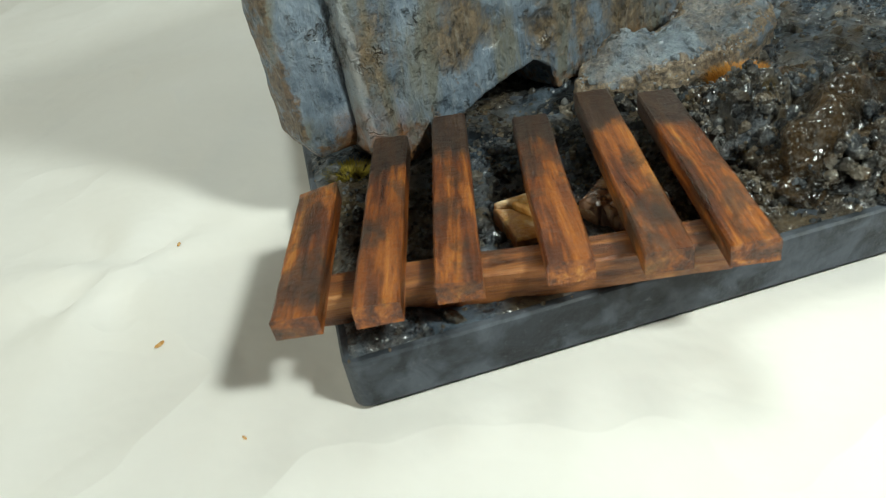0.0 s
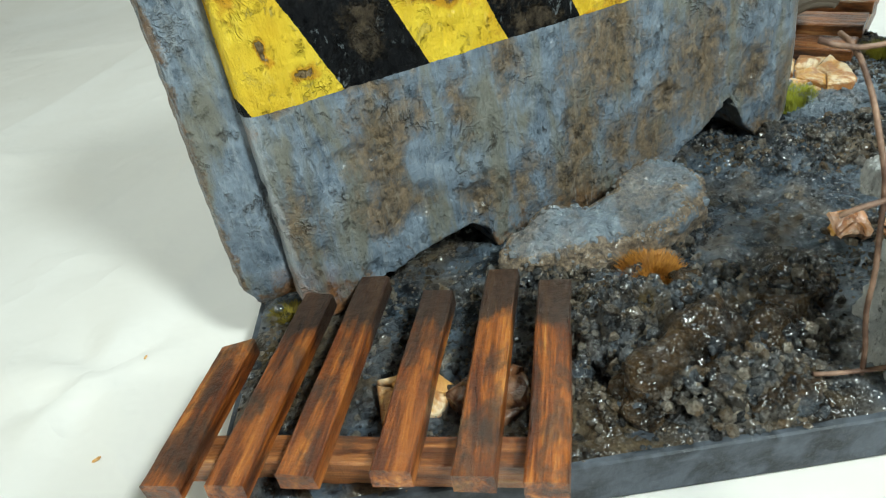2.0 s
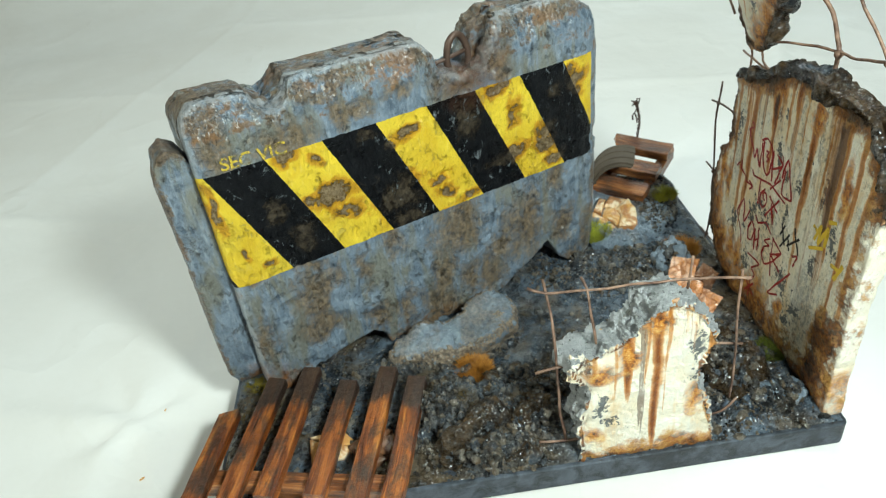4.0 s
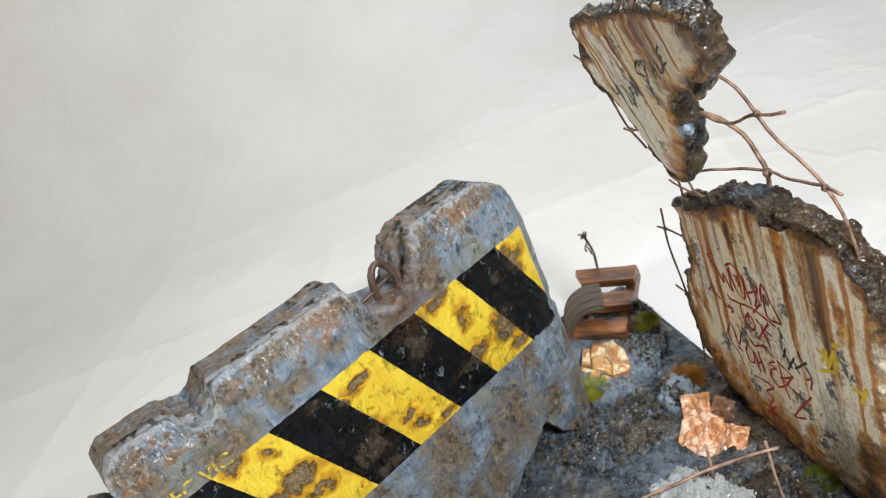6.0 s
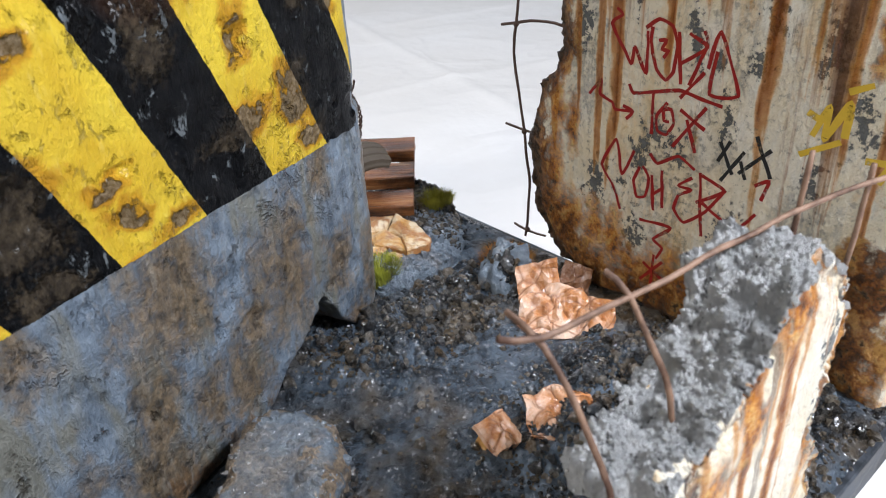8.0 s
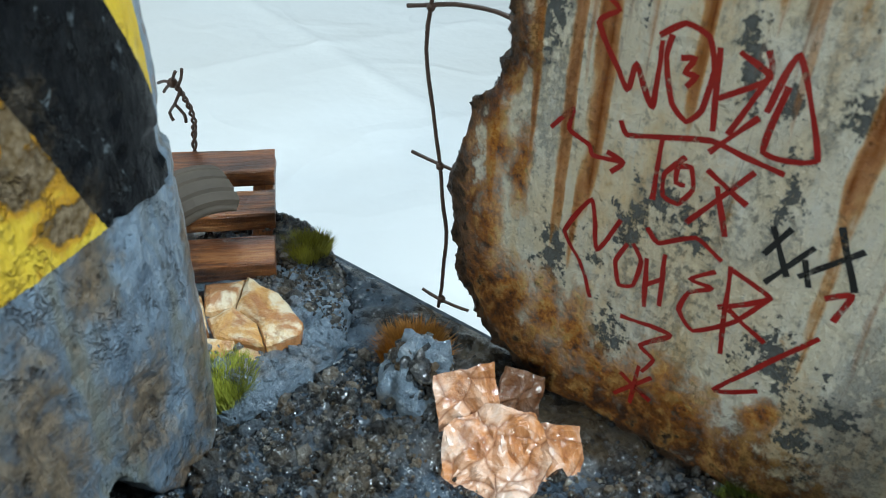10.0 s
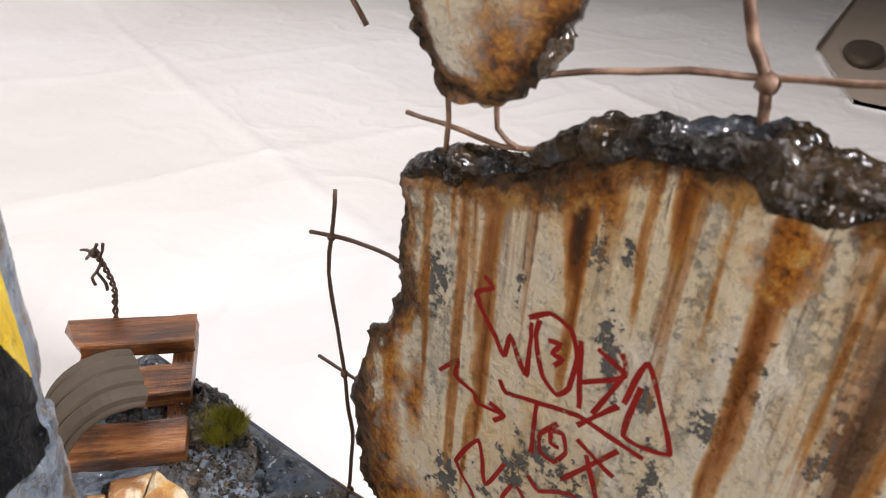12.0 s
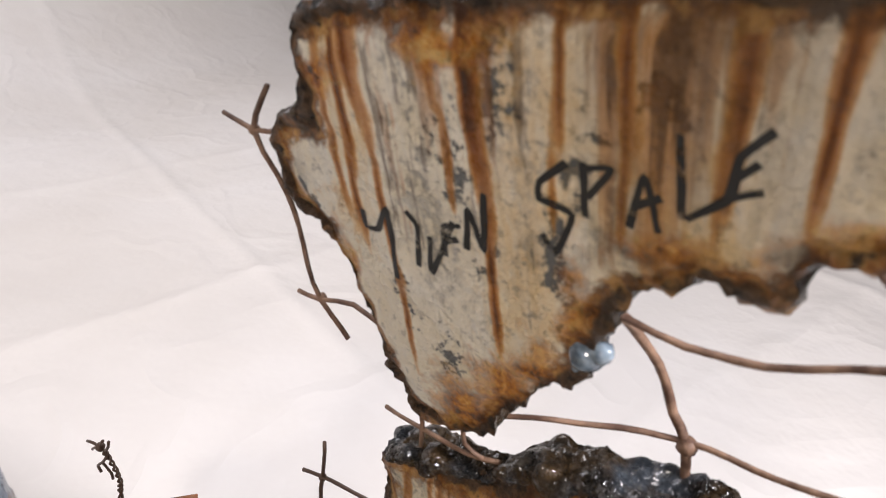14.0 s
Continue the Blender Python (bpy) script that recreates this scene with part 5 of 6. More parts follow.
# ---------------------------------------------------------------- stones
def stone_mesh(bm_c, radii, seed, amp=0.28, voxel=0.014, flat_top=False):
    bm = bmesh.new()
    bmesh.ops.create_icosphere(bm, subdivisions=4, radius=1.0)
    s = Vector((seed * 3.1, seed * 1.7, 0))
    for v in bm.verts:
        c = v.co.copy()
        k = 1 + amp * noise.fractal(c * 1.3 + s, 0.9, 2.0, 5) + 0.10 * noise.fractal(c * 5 + s, 0.8, 2.0, 4)
        if flat_top and c.z > 0.35:
            c.z = 0.35 + (c.z - 0.35) * 0.25
        v.co = Vector((c.x * radii[0] * k, c.y * radii[1] * k, c.z * radii[2] * k)) + Vector(bm_c)
    return bm


def ledge():
    """A low flat rock with a broken front, gritty brown on its outer side."""
    outline = [(1.775, 1.40), (1.80, 1.30), (1.90, 1.265), (2.00, 1.27), (2.085, 1.295), (2.165, 1.34), (2.245, 1.42), (2.325, 1.54), (2.36, 1.70), (2.36, 1.93), (2.05, 1.98), (1.84, 1.75)]
    bm = bmesh.new()
    prism(bm, outline, 0.09, 0.195, lambda p, q, d: (p, q, d))

    def shape(c, n):
        inner = min(1.0, outline_distance(c.x, c.y, outline) / 0.06)
        out = c + n * (0.016 * fbm(c, 8.0, 5) + 0.010 * abs(fbm(c, 24.0, 3)) + 0.004 * fbm(c, 50.0, 2))
        if c.z > 0.15:
            out.z += -0.035 * (1 - inner) ** 2 + 0.022 * fbm(c + Vector((2, 7, 0)), 5.0, 3)
        return out

    me = carved(bm, 0.011, shape)
    mark_value(me, lambda c: max(0.0, min(0.75, (c.x + 0.3 * c.y - 2.62) * 6)))
    root = thing("stone_ledge", "grey gritty rock ledge under the small pallet", "rock")
    link_mesh("body", me, CHUNK, root, smooth=True)
    surface_grit("grit", me, root, RUBBLE, 2200, (2.10, 2.36, 1.33, 1.90), 0.0055, 41)
    surface_grit("grit", me, root, CHUNK, 1200, (1.78, 2.25, 1.26, 1.60), 0.0050, 42)


def chunk():
    """A tilted broken slab: one narrow lobe and one broad lobe, higher against the barrier."""
    outline = [(0.696, 0.685), (0.727, 0.737), (0.80, 0.785), (0.95, 0.803), (1.040, 0.829), (1.095, 0.90), (1.20, 0.93), (1.266, 0.885), (1.294, 0.815), (1.262, 0.728), (1.184, 0.670), (1.069, 0.632), (0.933, 0.628), (0.799, 0.632), (0.72, 0.645)]
    bm = bmesh.new()
    outline = [(p, q - 0.018) for p, q in outline]
    prism(bm, outline, 0.10, 0.212, lambda p, q, d: (p, q, d))

    def shape(c, n):
        inner = min(1.0, outline_distance(c.x, c.y, outline) / 0.05)
        out = c + n * (0.020 * fbm(c, 7.0, 5) + 0.007 * fbm(c, 34.0, 3))
        if c.z > 0.15:
            out.z += 0.34 * (c.y - 0.63) - 0.016 * (1 - inner) ** 2 + 0.030 * fbm(c + Vector((2, 2, 0)), 4.0, 3)
            out.z += 0.006 * abs(fbm(c + Vector((0, 0, 5)), 60.0, 2))
        return out

    me = carved(bm, 0.008, shape)
    mark_value(me, lambda c: max(0.9 * max(0.0, 1 - outline_distance(c.x, c.y, outline) / 0.04), 0.7 * max(0.0, 1 - math.hypot((c.x - 1.20) / 0.10, (c.y - 0.74) / 0.04))))
    root = thing("concrete_chunk", "flat wet blue-grey concrete chunk lying against the barrier", "rubble")
    link_mesh("body", me, CHUNK, root, smooth=True)
    surface_grit("grit", me, root, CHUNK, 700, (0.68, 1.31, 0.60, 0.95), 0.0038, 32)
    r = random.Random(31)
    spots = []
    for _ in range(700):
        k = r.randrange(9, len(outline) + 1) % len(outline)
        (x0, y0), (x1, y1) = outline[k - 1], outline[k]
        t, s = r.random(), min(0.020, 0.0042 * (1 - r.random()) ** -0.5)
        spots.append((Vector((x0 + (x1 - x0) * t + r.gauss(0, 0.012), y0 + (y1 - y0) * t + r.gauss(0, 0.012), r.uniform(0.115, 0.160))), s))
    pebbles("broken_edge_gravel", spots, RUBBLE, root, 31)


def lump(label, at, radii, rot, seed, mat=CRUST):
    """A clod of stuck-together gravel: a core with many pebbles bedded in it."""
    root = thing("rubble_lump", label, "rubble", "rubble lumps", at_dm(*at, 0, 0, rot))
    radii = (radii[0], radii[1], radii[2] * 1.25)
    bm = stone_mesh((0, 0, 0), radii, seed, amp=0.55)
    part("core", bm, mat, root, smooth=True)
    r = random.Random(seed)
    spots = []
    for _ in range(int(2600 * (radii[0] + radii[1]))):
        d = Vector((r.gauss(0, 1), r.gauss(0, 1), abs(r.gauss(0, 1)))).normalized()
        p = Vector((d.x * radii[0], d.y * radii[1], d.z * radii[2])) * r.uniform(0.8, 1.05)
        spots.append((p, r.choice((0.004, 0.006, 0.007, 0.009, 0.012, 0.018))))
    pebbles("embedded_gravel", spots, RUBBLE, root, seed)


chunk()
lump("dark gritty rubble lump beside the wooden pallet", (1.03, 0.17, 0.125), (0.165, 0.125, 0.10), 12, 2.0)
lump("dark gritty rubble lump near the wall stub", (1.24, 0.25, 0.12), (0.13, 0.10, 0.07), 40, 3.0)
lump("dark wet clod with tan pebbles behind the pallet", (0.93, 0.40, 0.12), (0.10, 0.09, 0.075), 15, 8.0)
lump("gritty tan clod on the base's front edge", (1.17, 0.09, 0.115), (0.11, 0.06, 0.05), 5, 9.0)
lump("dark wet clod before the straw tuft", (1.12, 0.38, 0.125), (0.10, 0.08, 0.07), 65, 10.0)
lump("grey pebbly clod in the middle of the mud", (1.38, 0.42, 0.115), (0.10, 0.075, 0.05), 30, 11.0)
lump("dark wet rubble lump between the two walls", (2.07, 0.34, 0.13), (0.15, 0.13, 0.11), 70, 4.0)
lump("grey wet rubble lump before a straw tuft", (2.125, 1.085, 0.15), (0.075, 0.07, 0.085), 20, 5.0, CHUNK)
lump("brown gritty clod behind the concrete chunk", (1.20, 0.45, 0.115), (0.12, 0.09, 0.05), 0, 6.5)
lump("small grey clod at the foot of the wall", (2.22, 0.18, 0.12), (0.08, 0.07, 0.05), 0, 7.5, CHUNK)

ledge()


def halves(poly, point, angle):
    """A convex outline cut by a line."""
    n = Vector((-math.sin(angle), math.cos(angle)))
    out = []
    for sign in (1, -1):
        piece = []
        for k in range(len(poly)):
            p, q = Vector(poly[k - 1]), Vector(poly[k])
            a, c = sign * (p - point).dot(n), sign * (q - point).dot(n)
            if a * c < 0:
                piece.append(p.lerp(q, a / (a - c)))
            if c >= 0:
                piece.append(q)
        if len(piece) > 2:
            out.append(piece)
    return out


def cracked(name, label, category, m, outline, cuts, thick, tilt, mat, seed, crumple=0.006, pieces=()):
    """A flat stone split along cracks into tight-fitting plates."""
    root = thing(name, label, category, m=m)
    r = random.Random(seed)
    pieces = [[Vector(p) for p in piece] for piece in pieces or (outline,)]
    for _ in range(cuts):
        big = max(pieces, key=lambda q: sum((Vector(q[k]) - Vector(q[k - 1])).length for k in range(len(q))))
        mid = sum(big, Vector((0, 0))) / len(big)
        pieces.remove(big)
        pieces += halves(big, mid + Vector((r.uniform(-0.02, 0.02), r.uniform(-0.02, 0.02))), r.uniform(0, math.pi))
    for n, piece in enumerate(pieces):
        mid = sum(piece, Vector((0, 0))) / len(piece)
        bm = bmesh.new()
        ring = []
        for k in range(len(piece)):
            p, q = piece[k - 1], piece[k]
            for s in range(5):
                t = s / 5
                w = p.lerp(q, t)
                w = mid + (w - mid) * (0.955 + 0.05 * noise.noise(Vector((w.x * 60, w.y * 60, n))))
                ring.append(w)
        sx, sy, lift = r.uniform(-tilt, tilt), r.uniform(-tilt, tilt), r.uniform(0, 0.4) * thick

        def top_at(w, f):
            d = w - mid
            return thick * (0.75 + 0.25 * f) + lift + sx * d.x + sy * d.y + crumple * noise.fractal(Vector((w.x * 13, w.y * 13, n * 3.0)), 0.9, 2.0, 2)

        rows = []
        for f in (0.0, 0.10, 0.35, 0.6, 0.85):
            rows.append([bm.verts.new((*(w.lerp(mid, f)), top_at(w.lerp(mid, f), min(1, f * 6)))) for w in ring])
        low = [bm.verts.new((*(mid + (w - mid) * 1.05), -0.03)) for w in ring]
        rows.insert(0, low)
        cnt = len(ring)
        for x, y in zip(rows, rows[1:]):
            for k in range(cnt):
                bm.faces.new((x[k - 1], x[k], y[k], y[k - 1]))
        bm.faces.new(rows[-1])
        bmesh.ops.recalc_face_normals(bm, faces=bm.faces)
        part("plate", bm, mat, root, smooth=mat is not GOLD)
    return root


cracked("ochre_stone", "cracked ochre and cream stone on the rock ledge", "stone", at_dm(1.95, 1.46, 0.196, 5, -3, 0), (), 0, 0.034, 0.10, GOLD, 8, 0.010, (
    ((0.017, 0.163), (-0.038, 0.085), (0.02, 0.055), (0.108, 0.118)),
    ((-0.038, 0.085), (-0.071, 0.007), (-0.045, -0.05), (-0.017, -0.106), (0.02, -0.03), (0.02, 0.055)),
    ((0.108, 0.118), (0.02, 0.055), (0.02, -0.03), (-0.017, -0.106), (0.053, -0.138), (0.087, -0.113), (0.12, 0.014)),
    ((-0.037, 0.170), (-0.008, 0.136), (-0.067, 0.029), (-0.100, 0.063)),
))
cracked("ochre_chip_stone", "smaller ochre stone below the cracked one", "stone", at_dm(1.885, 1.415, 0.180, 14, -6, 0), [(-0.05, 0.10), (-0.035, -0.01), (0.002, -0.071), (0.038, -0.078), (0.059, -0.038), (-0.034, 0.116)], 1, 0.024, 0.10, GOLD, 9, 0.006)
cracked("ochre_scrap", "tiny ochre scrap on the mud", "scrap", at_dm(1.585, 0.62, 0.125, 20, 10, 10), [(-0.02, -0.015), (0.015, -0.02), (0.022, 0.015), (-0.015, 0.02)], 1, 0.015, 0.5, GOLD, 23, 0.008)
cracked("hidden_stone", "ochre stone half hidden beneath the wooden pallet", "stone", at_dm(0.445, 0.245, 0.118, 8, 0, 10), [(-0.09, -0.06), (0.04, -0.07), (0.10, 0.0), (0.05, 0.07), (-0.08, 0.06)], 2, 0.03, 0.15, GOLD, 25, 0.003)
cracked("hidden_stone", "brown stone beneath the wooden pallet", "stone", at_dm(0.615, 0.215, 0.118, 8, 0, 40), [(-0.10, -0.07), (0.06, -0.08), (0.10, 0.0), (0.07, 0.08), (-0.08, 0.07)], 2, 0.03, 0.15, FOIL_BROWN, 27, 0.006)


def crumpled(label, m, outline, mat, seed, fold=0.020, lift=0.012):
    """A crumpled leaf of scrap: sharp folds at three sizes, torn rim, some thickness."""
    r = random.Random(seed)
    waves = [(r.uniform(0, math.pi), f * r.uniform(0.8, 1.2), r.random()) for f in (9, 9, 13, 17, 24, 31, 31)]

    def height(p):
        h = 0.0
        for a, f, ph in waves:
            s = (p.x * math.cos(a) + p.y * math.sin(a)) * f + ph + 0.5 * noise.noise(Vector((p.x * 9, p.y * 9, a)))
            h += (abs(s - math.floor(s) - 0.5) * 2 - 0.5) * 9.0 / f
        return fold * h * 0.55 + lift

    pts = [Vector(p) for p in outline]
    mid = sum(pts, Vector((0, 0))) / len(pts)
    ring = [pts[k - 1].lerp(pts[k], s / 9) for k in range(len(pts)) for s in range(9)]
    ring = [mid + (w - mid) * (1 + 0.07 * noise.noise(Vector((w.x * 40, w.y * 40, seed))) + 0.04 * noise.noise(Vector((w.x * 110, w.y * 110, seed)))) for w in ring]
    bm = bmesh.new()
    rows = []
    for f in [1 - k / 14 for k in range(14)]:
        rows.append([bm.verts.new((*(mid + (w - mid) * f), height(mid + (w - mid) * f))) for w in ring])
    low = [bm.verts.new((v.co.x, v.co.y, v.co.z - 0.012)) for v in rows[0]]
    rows.insert(0, low)
    n = len(ring)
    for x, y in zip(rows, rows[1:]):
        for k in range(n):
            bm.faces.new((x[k - 1], x[k], y[k], y[k - 1]))
    bm.faces.new(rows[-1])
    bm.faces.new(list(reversed(low)))
    bmesh.ops.recalc_face_normals(bm, faces=bm.faces)
    tagged(part("copper_scrap", bm, mat, m=m), label, "scrap", "copper scraps")


crumpled("crumpled copper-toned scrap beside the tall wall", at_dm(2.065, 0.845, 0.150, 24, -12, -52), [(-0.10, -0.08), (0.06, -0.10), (0.12, -0.03), (0.10, 0.07), (0.0, 0.10), (-0.09, 0.06)], FOIL, 12)
crumpled("folded dark brown scrap leaning on the heap", at_dm(2.13, 0.955, 0.19, 50, -14, -46), [(-0.07, -0.06), (0.06, -0.065), (0.07, 0.055), (-0.06, 0.055)], FOIL, 14, 0.012)
crumpled("curled brown scrap against the tall wall", at_dm(2.20, 0.88, 0.19, 58, 10, -40), [(-0.05, -0.05), (0.05, -0.05), (0.055, 0.04), (-0.03, 0.06)], FOIL_BROWN, 17, 0.020)
crumpled("flat copper-toned scrap at the wall's foot", at_dm(2.135, 0.775, 0.14, 30, 4, -40), [(-0.09, -0.06), (0.07, -0.07), (0.095, 0.05), (-0.07, 0.07)], FOIL, 19, 0.014)
crumpled("ochre and white scrap behind the wall stub", at_dm(1.76, 0.54, 0.15, 14, 0, -32), [(-0.09, -0.05), (0.0, -0.08), (0.09, -0.05), (0.08, 0.05), (0.0, 0.075), (-0.08, 0.06)], FOIL, 21, 0.022)
crumpled("torn ochre scrap behind the wall stub", at_dm(1.61, 0.60, 0.15, 20, 10, 10), [(-0.06, -0.04), (0.03, -0.05), (0.05, 0.04), (-0.04, 0.05)], FOIL, 22, 0.014)


def gravel():
    """Loose grit over the mud, thickest where the rubble lies."""
    r = random.Random(11)
    spots = []
    while len(spots) < 14000:
        x, y = r.uniform(0.01, 2.39), r.uniform(0.012, 2.12)
        w = (0.035 if x < 2.0 or y < 0.75 else 0.006) + 0.55 * min(1, mound(x, y, 1.05, 0.28, 0.36, 0.33, 1.2)) + 0.8 * min(1, mound(x, y, 1.95, 0.35, 0.45, 0.42, 1.0)) + 0.55 * min(1, mound(x, y, 1.80, 1.15, 0.42, 0.25, 1.5)) + 0.16 * min(1, mound(x, y, 0.40, 0.45, 0.5, 0.4, 1.0)) + 0.30 * min(1, mound(x, y, 2.18, 1.62, 0.13, 0.22, 1.5, 20.0))
        if r.random() > w:
            continue
        s = min(0.020, 0.0036 * (1 - r.random()) ** -0.40)
        spots.append((Vector((x, y, ground_height(x, y) + 0.15 * s)), s))
    ob = pebbles("loose_gravel", spots, RUBBLE, None, 3)
    tagged(ob, "loose dark wet gravel scattered over the mud", "gravel", kind="stuff")


gravel()


def tyre_piece():
    """A cut arch of old tyre: outer tread, inner wall and bead."""
    bm = bmesh.new()
    rings = []
    prof = [(-0.010, -0.105), (0.008, -0.103), (0.014, -0.075), (0.014, -0.068), (0.007, -0.064), (0.007, -0.056), (0.016, -0.052), (0.018, -0.004), (0.009, 0.0), (0.009, 0.008), (0.018, 0.012), (0.016, 0.056), (0.008, 0.060), (0.008, 0.068), (0.014, 0.072), (0.008, 0.103), (-0.010, 0.105), (-0.012, 0.08), (0.0, 0.04), (0.003, 0.0), (0.0, -0.04), (-0.012, -0.08)]
    for k in range(29):
        ang = math.radians(74 + 106 * k / 28)
        rr = 0.16 + (0.0006 if k % 2 else 0.0)
        rings.append([bm.verts.new(((rr + d) * math.cos(ang), w, (rr + d) * math.sin(ang))) for d, w in prof])
    n = len(prof)
    for p, q in zip(rings, rings[1:]):
        for i in range(n):
            bm.faces.new((p[i], p[(i + 1) % n], q[(i + 1) % n], q[i]))
    bm.faces.new(rings[0])
    bm.faces.new(list(reversed(rings[-1])))
    bmesh.ops.recalc_face_normals(bm, faces=bm.faces)
    ob = thing("tyre_piece", "", "", m=at_dm(2.07, 1.735, 0.265, 0, 6, -20))
    part("tread", bm, TYRE, ob)
    for side in (-0.105, 0.105):
        bm = bmesh.new()
        tube(bm, [(0.148 * math.cos(math.radians(a)), side, 0.148 * math.sin(math.radians(a))) for a in range(76, 180, 8)], 0.010, 8)
        part("bead", bm, TYRE, ob, smooth=True)
    tagged(ob, "dusty grey-brown cut tyre arch lying on the small pallet", "tyre")


tyre_piece()


# ---------------------------------------------------------------- wires
def wire(name, label, pts, r, mat, parent=None, knots=(), seed=0, group=""):
    bm = bmesh.new()
    r *= 0.74
    tube(bm, pts, r, 7, 0.006, seed)
    for k in knots:
        ball(bm, k, r * 2.1, seed)
    ob = part(name, bm, mat, parent, smooth=True)
    return ob


def fence():
    root = thing("wire_mesh", "bent rusty wire mesh remnant held in the wall stub", "wire mesh")
    wire("strand", "", [(1.25, 0.22, 0.80), (1.31, 0.20, 0.785), (1.445, 0.164, 0.80), (1.60, 0.125, 0.825), (1.75, 0.093, 0.838), (1.85, 0.065, 0.85), (1.935, 0.035, 0.855)], 0.0066, WIRE, root)
    wire("strand", "", [(1.316, 0.27, 0.79), (1.312, 0.20, 0.77), (1.315, 0.12, 0.66), (1.312, 0.075, 0.558), (1.32, 0.075, 0.35), (1.345, 0.09, 0.15)], 0.0070, WIRE, root)
    wire("strand", "", [(1.24, 0.07, 0.545), (1.31, 0.067, 0.565), (1.42, 0.09, 0.53)], 0.0070, WIRE, root)
    wire("strand", "", [(1.24, 0.08, 0.175), (1.34, 0.085, 0.165), (1.45, 0.09, 0.16)], 0.0070, WIRE, root)
    wire("strand", "", [(1.43, 0.20, 0.83), (1.445, 0.164, 0.80), (1.447, 0.10, 0.70), (1.46, 0.085, 0.58)], 0.0064, WIRE, root)
    wire("strand", "", [(1.915, 0.06, 0.875), (1.935, 0.07, 0.62), (1.955, 0.08, 0.42), (1.955, 0.08, 0.27)], 0.0062, WIRE, root)
    wire("strand", "", [(1.97, 0.08, 0.53), (1.87, 0.09, 0.54), (1.80, 0.09, 0.52)], 0.0062, WIRE, root)
    wire("strand", "", [(1.985, 0.08, 0.26), (1.93, 0.08, 0.20), (1.85, 0.09, 0.17)], 0.0062, WIRE, root)
    wire("strand", "", [(1.765, 0.095, 0.93), (1.762, 0.094, 0.82), (1.75, 0.10, 0.72)], 0.0062, WIRE, root)

fence()


def wall_wires():
    root = thing("barbed_wire", "dark rusty knotted wire along the broken wall edge", "wire")
    wire("strand", "", [(2.352, 1.245, 0.99), (2.352, 1.255, 0.883), (2.352, 1.265, 0.794), (2.35, 1.245, 0.67), (2.347, 1.218, 0.549), (2.345, 1.20, 0.42), (2.345, 1.197, 0.30), (2.34, 1.205, 0.175)], 0.0062, WIRE_DARK, root, [(2.352, 1.255, 0.882), (2.347, 1.218, 0.549), (2.342, 1.20, 0.20)])
    wire("strand", "", [(2.35, 1.31, 0.872), (2.352, 1.255, 0.883), (2.35, 1.16, 0.90), (2.35, 1.07, 0.895), (2.35, 0.99, 0.87)], 0.0062, WIRE_DARK, root)
    wire("strand", "", [(2.345, 1.30, 0.56), (2.347, 1.218, 0.549), (2.35, 1.13, 0.55)], 0.0056, WIRE_DARK, root)
    wire("strand", "", [(2.33, 1.25, 0.215), (2.34, 1.20, 0.20), (2.345, 1.12, 0.20)], 0.0056, WIRE_DARK, root)
    return root

wall_wires()


